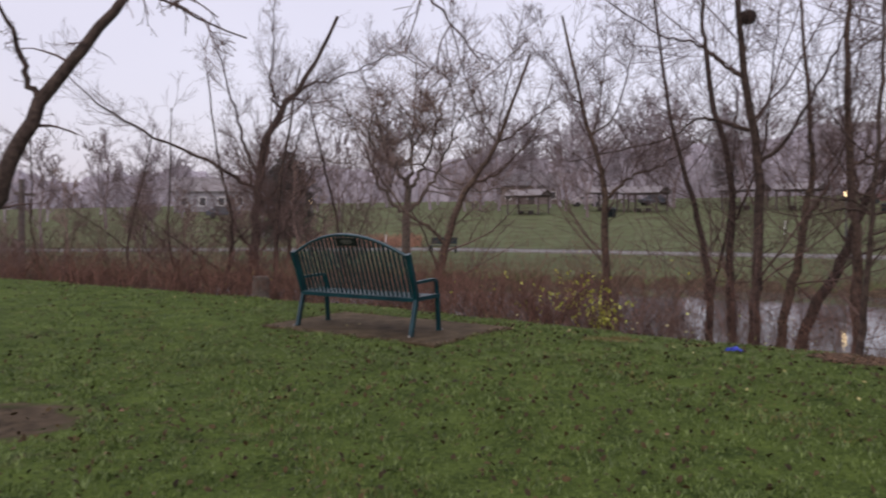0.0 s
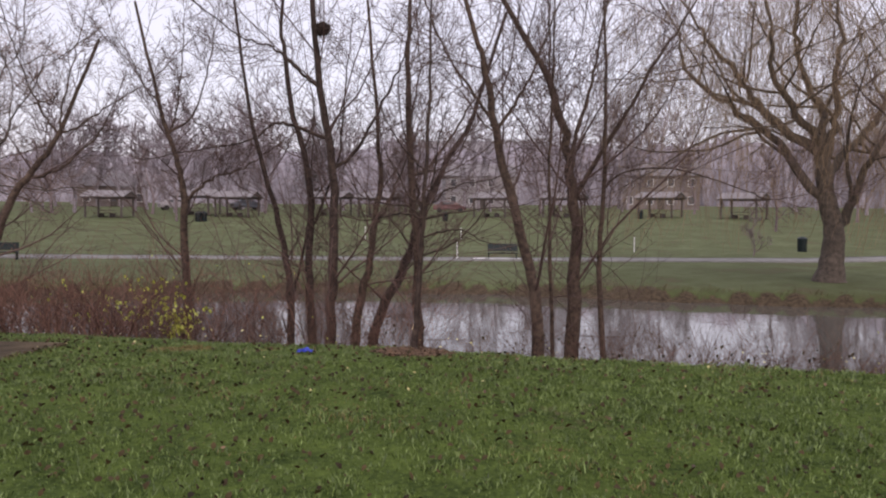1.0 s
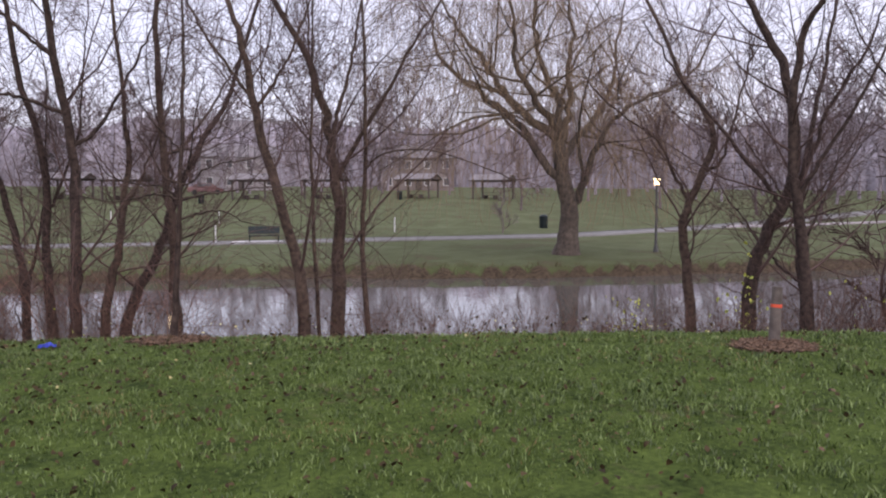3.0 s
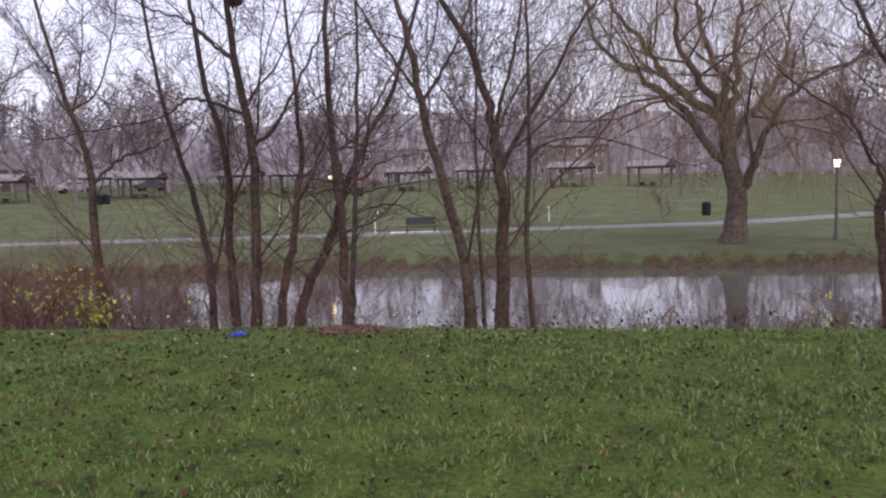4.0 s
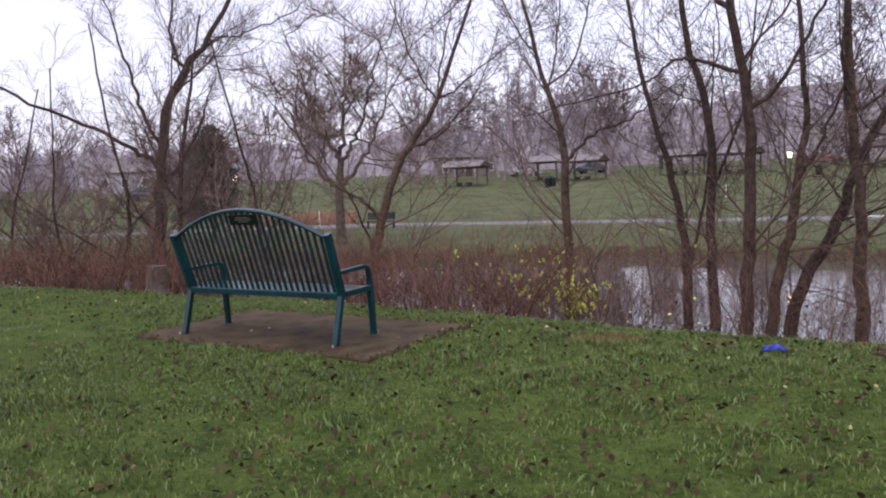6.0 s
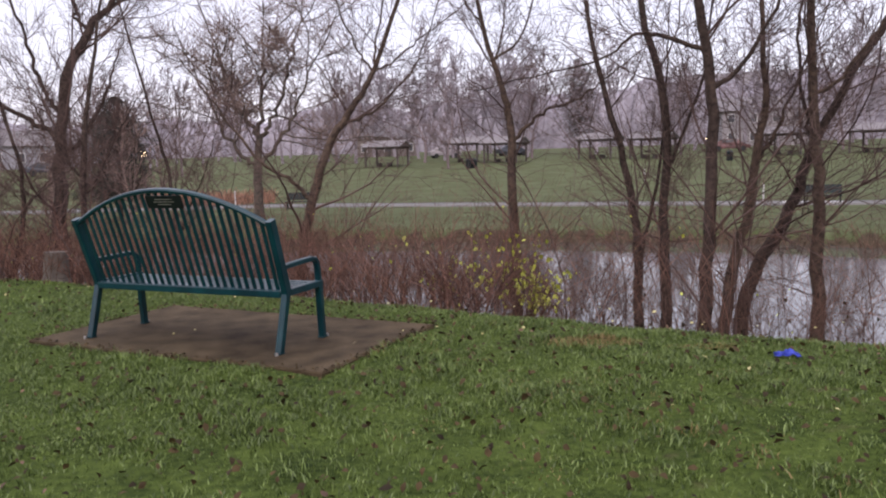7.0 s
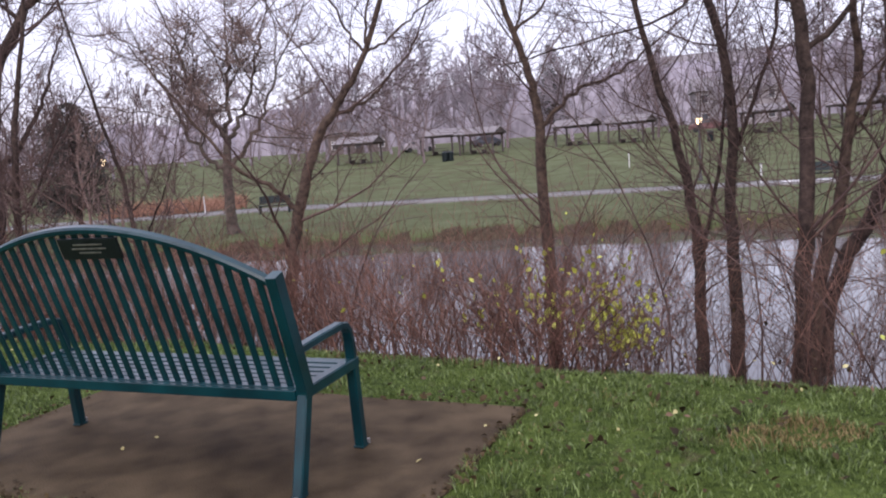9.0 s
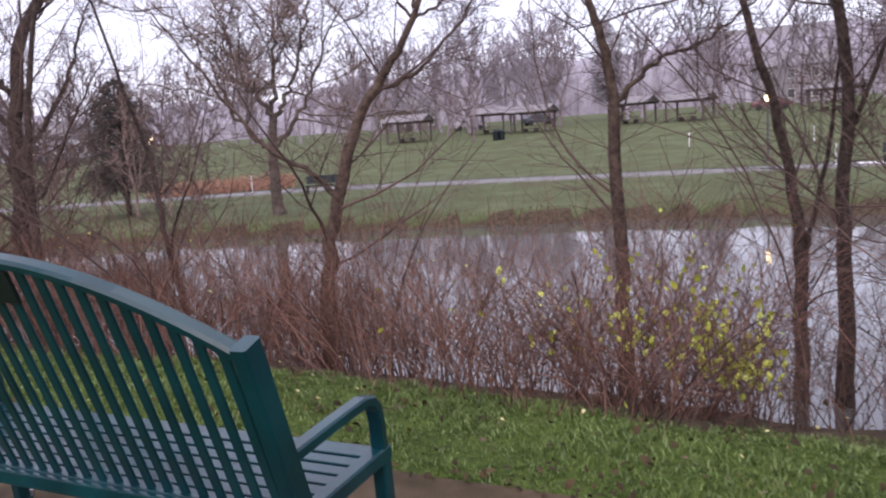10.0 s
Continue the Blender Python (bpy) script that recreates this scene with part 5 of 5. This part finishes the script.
house(-34, 118, 20, 16, 8, 3.2, GREY_WALL, "low pale building beyond the woods", 1)


def parked_car(x, y, turn, paint, label):
    z = float(ground_z(x, y))
    root = thing("parked_car", pose(x, y, z, 0, 0, turn), label, "car", "cars parked above the shelters")
    bm = bmesh.new()
    outline = [(-2.15, 0.35), (2.15, 0.35), (2.2, 0.72), (1.35, 0.88), (0.75, 1.42), (-0.95, 1.45), (-1.75, 0.95), (-2.2, 0.88)]
    left = [bm.verts.new((a, -0.85 if b < 0.95 else -0.66, b)) for a, b in outline]
    right = [bm.verts.new((a, 0.85 if b < 0.95 else 0.66, b)) for a, b in outline]
    bm.faces.new(left)
    bm.faces.new(right[::-1])
    for i in range(8):
        bm.faces.new((left[i], right[i], right[(i + 1) % 8], left[(i + 1) % 8]))
    bmesh.ops.bevel(bm, geom=bm.edges[:], offset=0.06, segments=2, affect="EDGES")
    bmesh.ops.recalc_face_normals(bm, faces=bm.faces[:])
    part("body", bm, paint, root)
    part("window", box_bm((1.7, 1.5, 0.34), pose(-0.15, 0, 1.18), 0.05), GLASS, root)
    for sx in (-1.35, 1.35):
        for sy in (-0.8, 0.8):
            part("wheel", rod(bmesh.new(), (sx, sy - 0.1, 0.32), (sx, sy + 0.1, 0.32), 0.32, 0.32, 16), RUBBER, root)
    return root


for x, y, turn, paint, label in ((19, 106, 5, SIDING, "pale grey car parked above the shelters"), (28.5, 106, 5, CAR_DARK, "dark car parked above the shelters"), (50, 87, -30, CAR_RED, "red car parked above the shelters"),
                                 (-27, 92, 15, CAR_DARK, "dark car parked beyond the bare woods")):
    parked_car(x, y, turn, paint, label)

# dark wooden pole in the brush, and the bed of rust-coloured grass
pole = thing("utility_pole", pose(*on_ground(-20.0, 35.5, 0.3)), "dark weathered wooden pole standing in the brush", "pole")
part("shaft", rod(bmesh.new(), (0, 0, 0), (0.25, 0, 6.3), 0.17, 0.13, 10), TIMBER, pole)
part("crossarm", box_bm((0.9, 0.12, 0.14), pose(0.35, 0, 5.6, 0, 6, 20), 0.01), TIMBER, pole)

rng = np.random.default_rng(111)
n = 1100
xy = np.column_stack([rng.uniform(-10.5, -2.0, n), rng.uniform(53.5, 58.5, n)])
v, f = joined(stems(rng, xy, rng.uniform(0.5, 1.05, n), 0.3, 0.03, 0))
tagged(new("rust_grass", mesh_from("rust_grass", v, f, RUST_BED)), "bed of tall rust-orange dry grass across the water", "grass bed", kind="stuff")

# shaggy edge of the far bank
n = 1700
seg = np.hypot(*np.diff(SHORE, axis=0).T)
s = np.concatenate([[0], np.cumsum(seg)])
u = rng.uniform(s[1] + 10, s[-2], n)
px, py = np.interp(u, s, SHORE[:, 0]), np.interp(u, s, SHORE[:, 1])
qx, qy = np.interp(u + 0.5, s, SHORE[:, 0]), np.interp(u + 0.5, s, SHORE[:, 1])
t = unit(np.column_stack([qx - px, qy - py]))
xy = np.column_stack([px, py]) + np.stack([-t[:, 1], t[:, 0]], -1) * rng.uniform(-0.1, 0.9, n)[:, None]
v, f = joined(stems(rng, xy, rng.uniform(0.12, 0.34, n), 0.5, 0.013, 0))
tagged(new("bank_grass", mesh_from("bank_grass", v, f, BANK_GRASS)), "shaggy olive-brown dead grass along the far waterline", "grass", kind="stuff")

# small dense trees and shrubs over the far bank and left
scattered("bank_shrubs", [(-8.2, 41.5, 0.42), (-7.0, 42.5, 0.34), (-12, 43, 0.34), (-15, 44, 0.38), (-18, 44.5, 0.4), (-23, 46, 0.42), (-28, 46, 0.44), (-33, 48, 0.45), (-10, 48, 0.3), (-14, 50, 0.4)], MAUVE_TWIG, "small dense bare trees and shrubs across the water", 12)
spots = [(float(p[0] + q[0] * d), float(p[1] + q[1] * d), float(k)) for (p, q), d, k in zip(zip(*along_crest(rng.uniform(-26, 3.5, 14))), rng.uniform(1.5, 6, 14), rng.uniform(0.16, 0.32, 14))]
scattered("bank_shrubs", spots, MAUVE_TWIG, "tangled bare shrubs along the near bank", 13)
spots = [(float(p[0] + q[0] * d), float(p[1] + q[1] * d), float(k)) for (p, q), d, k in zip(zip(*along_crest(rng.uniform(26, 40, 16))), rng.uniform(3.5, 7, 16), rng.uniform(0.22, 0.45, 16))]
scattered("bank_shrubs", spots, TWIG, "bare shrubs and saplings along the near bank", 14)

# pale low wall and rising path beyond the willow
WALL_LINE = [(46, 19.5), (50, 17.5), (55, 16.0), (62, 14.0), (72, 11.5)]
wall = band("low_wall", WALL_LINE, 0.5, 0.75, SIDING, 30)
tagged(new("low_wall", wall), "pale low stone wall beside the rising path", "wall", kind="structure")

# ---- turf ----
def blades(rng, n, box_xy, tall, wide, where):
    """Grass blades as bent strips of three triangles."""
    x, y = rng.uniform(box_xy[0], box_xy[2], n), rng.uniform(box_xy[1], box_xy[3], n)
    heads = n // 16
    pick = rng.integers(0, heads, n * 2 // 5)
    x[:len(pick)] = x[-heads:][pick] + rng.normal(0, 0.035, len(pick))
    y[:len(pick)] = y[-heads:][pick] + rng.normal(0, 0.035, len(pick))
    ok = where(x, y)
    x, y = x[ok], y[ok]
    n = len(x)
    z = ground_z(x, y)
    tuft = 0.70 + 0.55 * np.clip(ripple(x * 3.1, y * 3.1) * 0.6, -0.6, 1) + 0.36 * ripple(x * 8.3 + 2, y * 8.3)
    hgt = tall * np.clip(tuft, 0.3, 2) * rng.uniform(0.55, 1.25, n)
    a = rng.uniform(0, 6.28, n)
    side = np.column_stack([np.cos(a), np.sin(a), np.zeros(n)]) * (wide * rng.uniform(0.6, 1.2, n))[:, None] / 2
    a = rng.uniform(0, 6.28, n)
    lean = np.column_stack([np.cos(a), np.sin(a), np.zeros(n)]) * (hgt * rng.uniform(0.2, 1.0, n))[:, None]
    root = np.column_stack([x, y, z - 0.005])
    up = np.column_stack([np.zeros(n), np.zeros(n), hgt])
    mid = root + up * 0.6 + lean * 0.35
    tip = root + up * np.array(0.95) + lean
    v = np.stack([root - side, root + side, mid - side * 0.8, mid + side * 0.8, tip], 1).reshape(-1, 3)
    i = np.arange(n)[:, None] * 5
    f = np.stack([i + np.array([q]) for q in ((0, 1, 2), (1, 3, 2), (2, 3, 4))], 1).reshape(-1, 3)
    return v, f


def lawn(x, y):
    worn = np.hypot((x + 3.25) / 1.0, (y - 5.35) / 0.75) < 0.75
    ring = (np.hypot(x - 4.14, y - 7.66) < 0.38) | (np.hypot(x - 7.74, y - 2.92) < 0.36)
    tan = np.hypot((x - 1.95) / 0.32, (y - 8.78) / 0.16) < 1
    return (side_of(CREST, x, y) < 0.62 + 0.12 * ripple(x * 2, y * 2)) & ~in_pad(x, y, -0.03 - 0.03 * ripple(x * 5, y * 5)) & ~worn & ~ring & ~tan


rng = np.random.default_rng(121)
v, f = joined([blades(rng, 150000, (-2.8, 7.2, 4.2, 13.2), 0.046, 0.0062, lawn), blades(rng, 95000, (-4.5, 2.3, 5.5, 8.2), 0.044, 0.0072, lawn),
               blades(rng, 42000, (4.0, 0.8, 9.6, 8.0), 0.050, 0.009, lawn), blades(rng, 22000, (-11, 6.5, -2.3, 17), 0.048, 0.012, lawn)])
tagged(new("grass", mesh_from("grass", v, f, BLADE)), "short wet green lawn grass", "grass", kind="stuff")


def straw(x, y):
    return ((np.hypot((x - 1.95) / 0.40, (y - 8.78) / 0.22) < 1) | (np.hypot((x - 2.7) / 0.3, (y - 8.5) / 0.15) < 1) | (np.abs(side_of(CREST, x, y) - 0.3) < 0.25)) & ~in_pad(x, y)


def thatch(x, y):
    return lawn(x, y) & (ripple(x * 1.3 + 4, y * 1.3) + 0.5 * ripple(x * 3.7, y * 3.7 + 1) + rng.normal(0, 0.25, len(x)) > 0.62)


v, f = joined([blades(rng, 42000, (-4.5, 2.3, 8.5, 11.5), 0.036, 0.007, thatch), blades(rng, 26000, (-9, 3, 9, 16.5), 0.055, 0.006, straw), blades(rng, 3000, (1.5, 8.3, 3.0, 9.0), 0.04, 0.006, straw)])
tagged(new("dry_grass", mesh_from("dry_grass", v, f, DRY_BLADE)), "tan dead grass in patches and along the crest", "grass", kind="stuff")
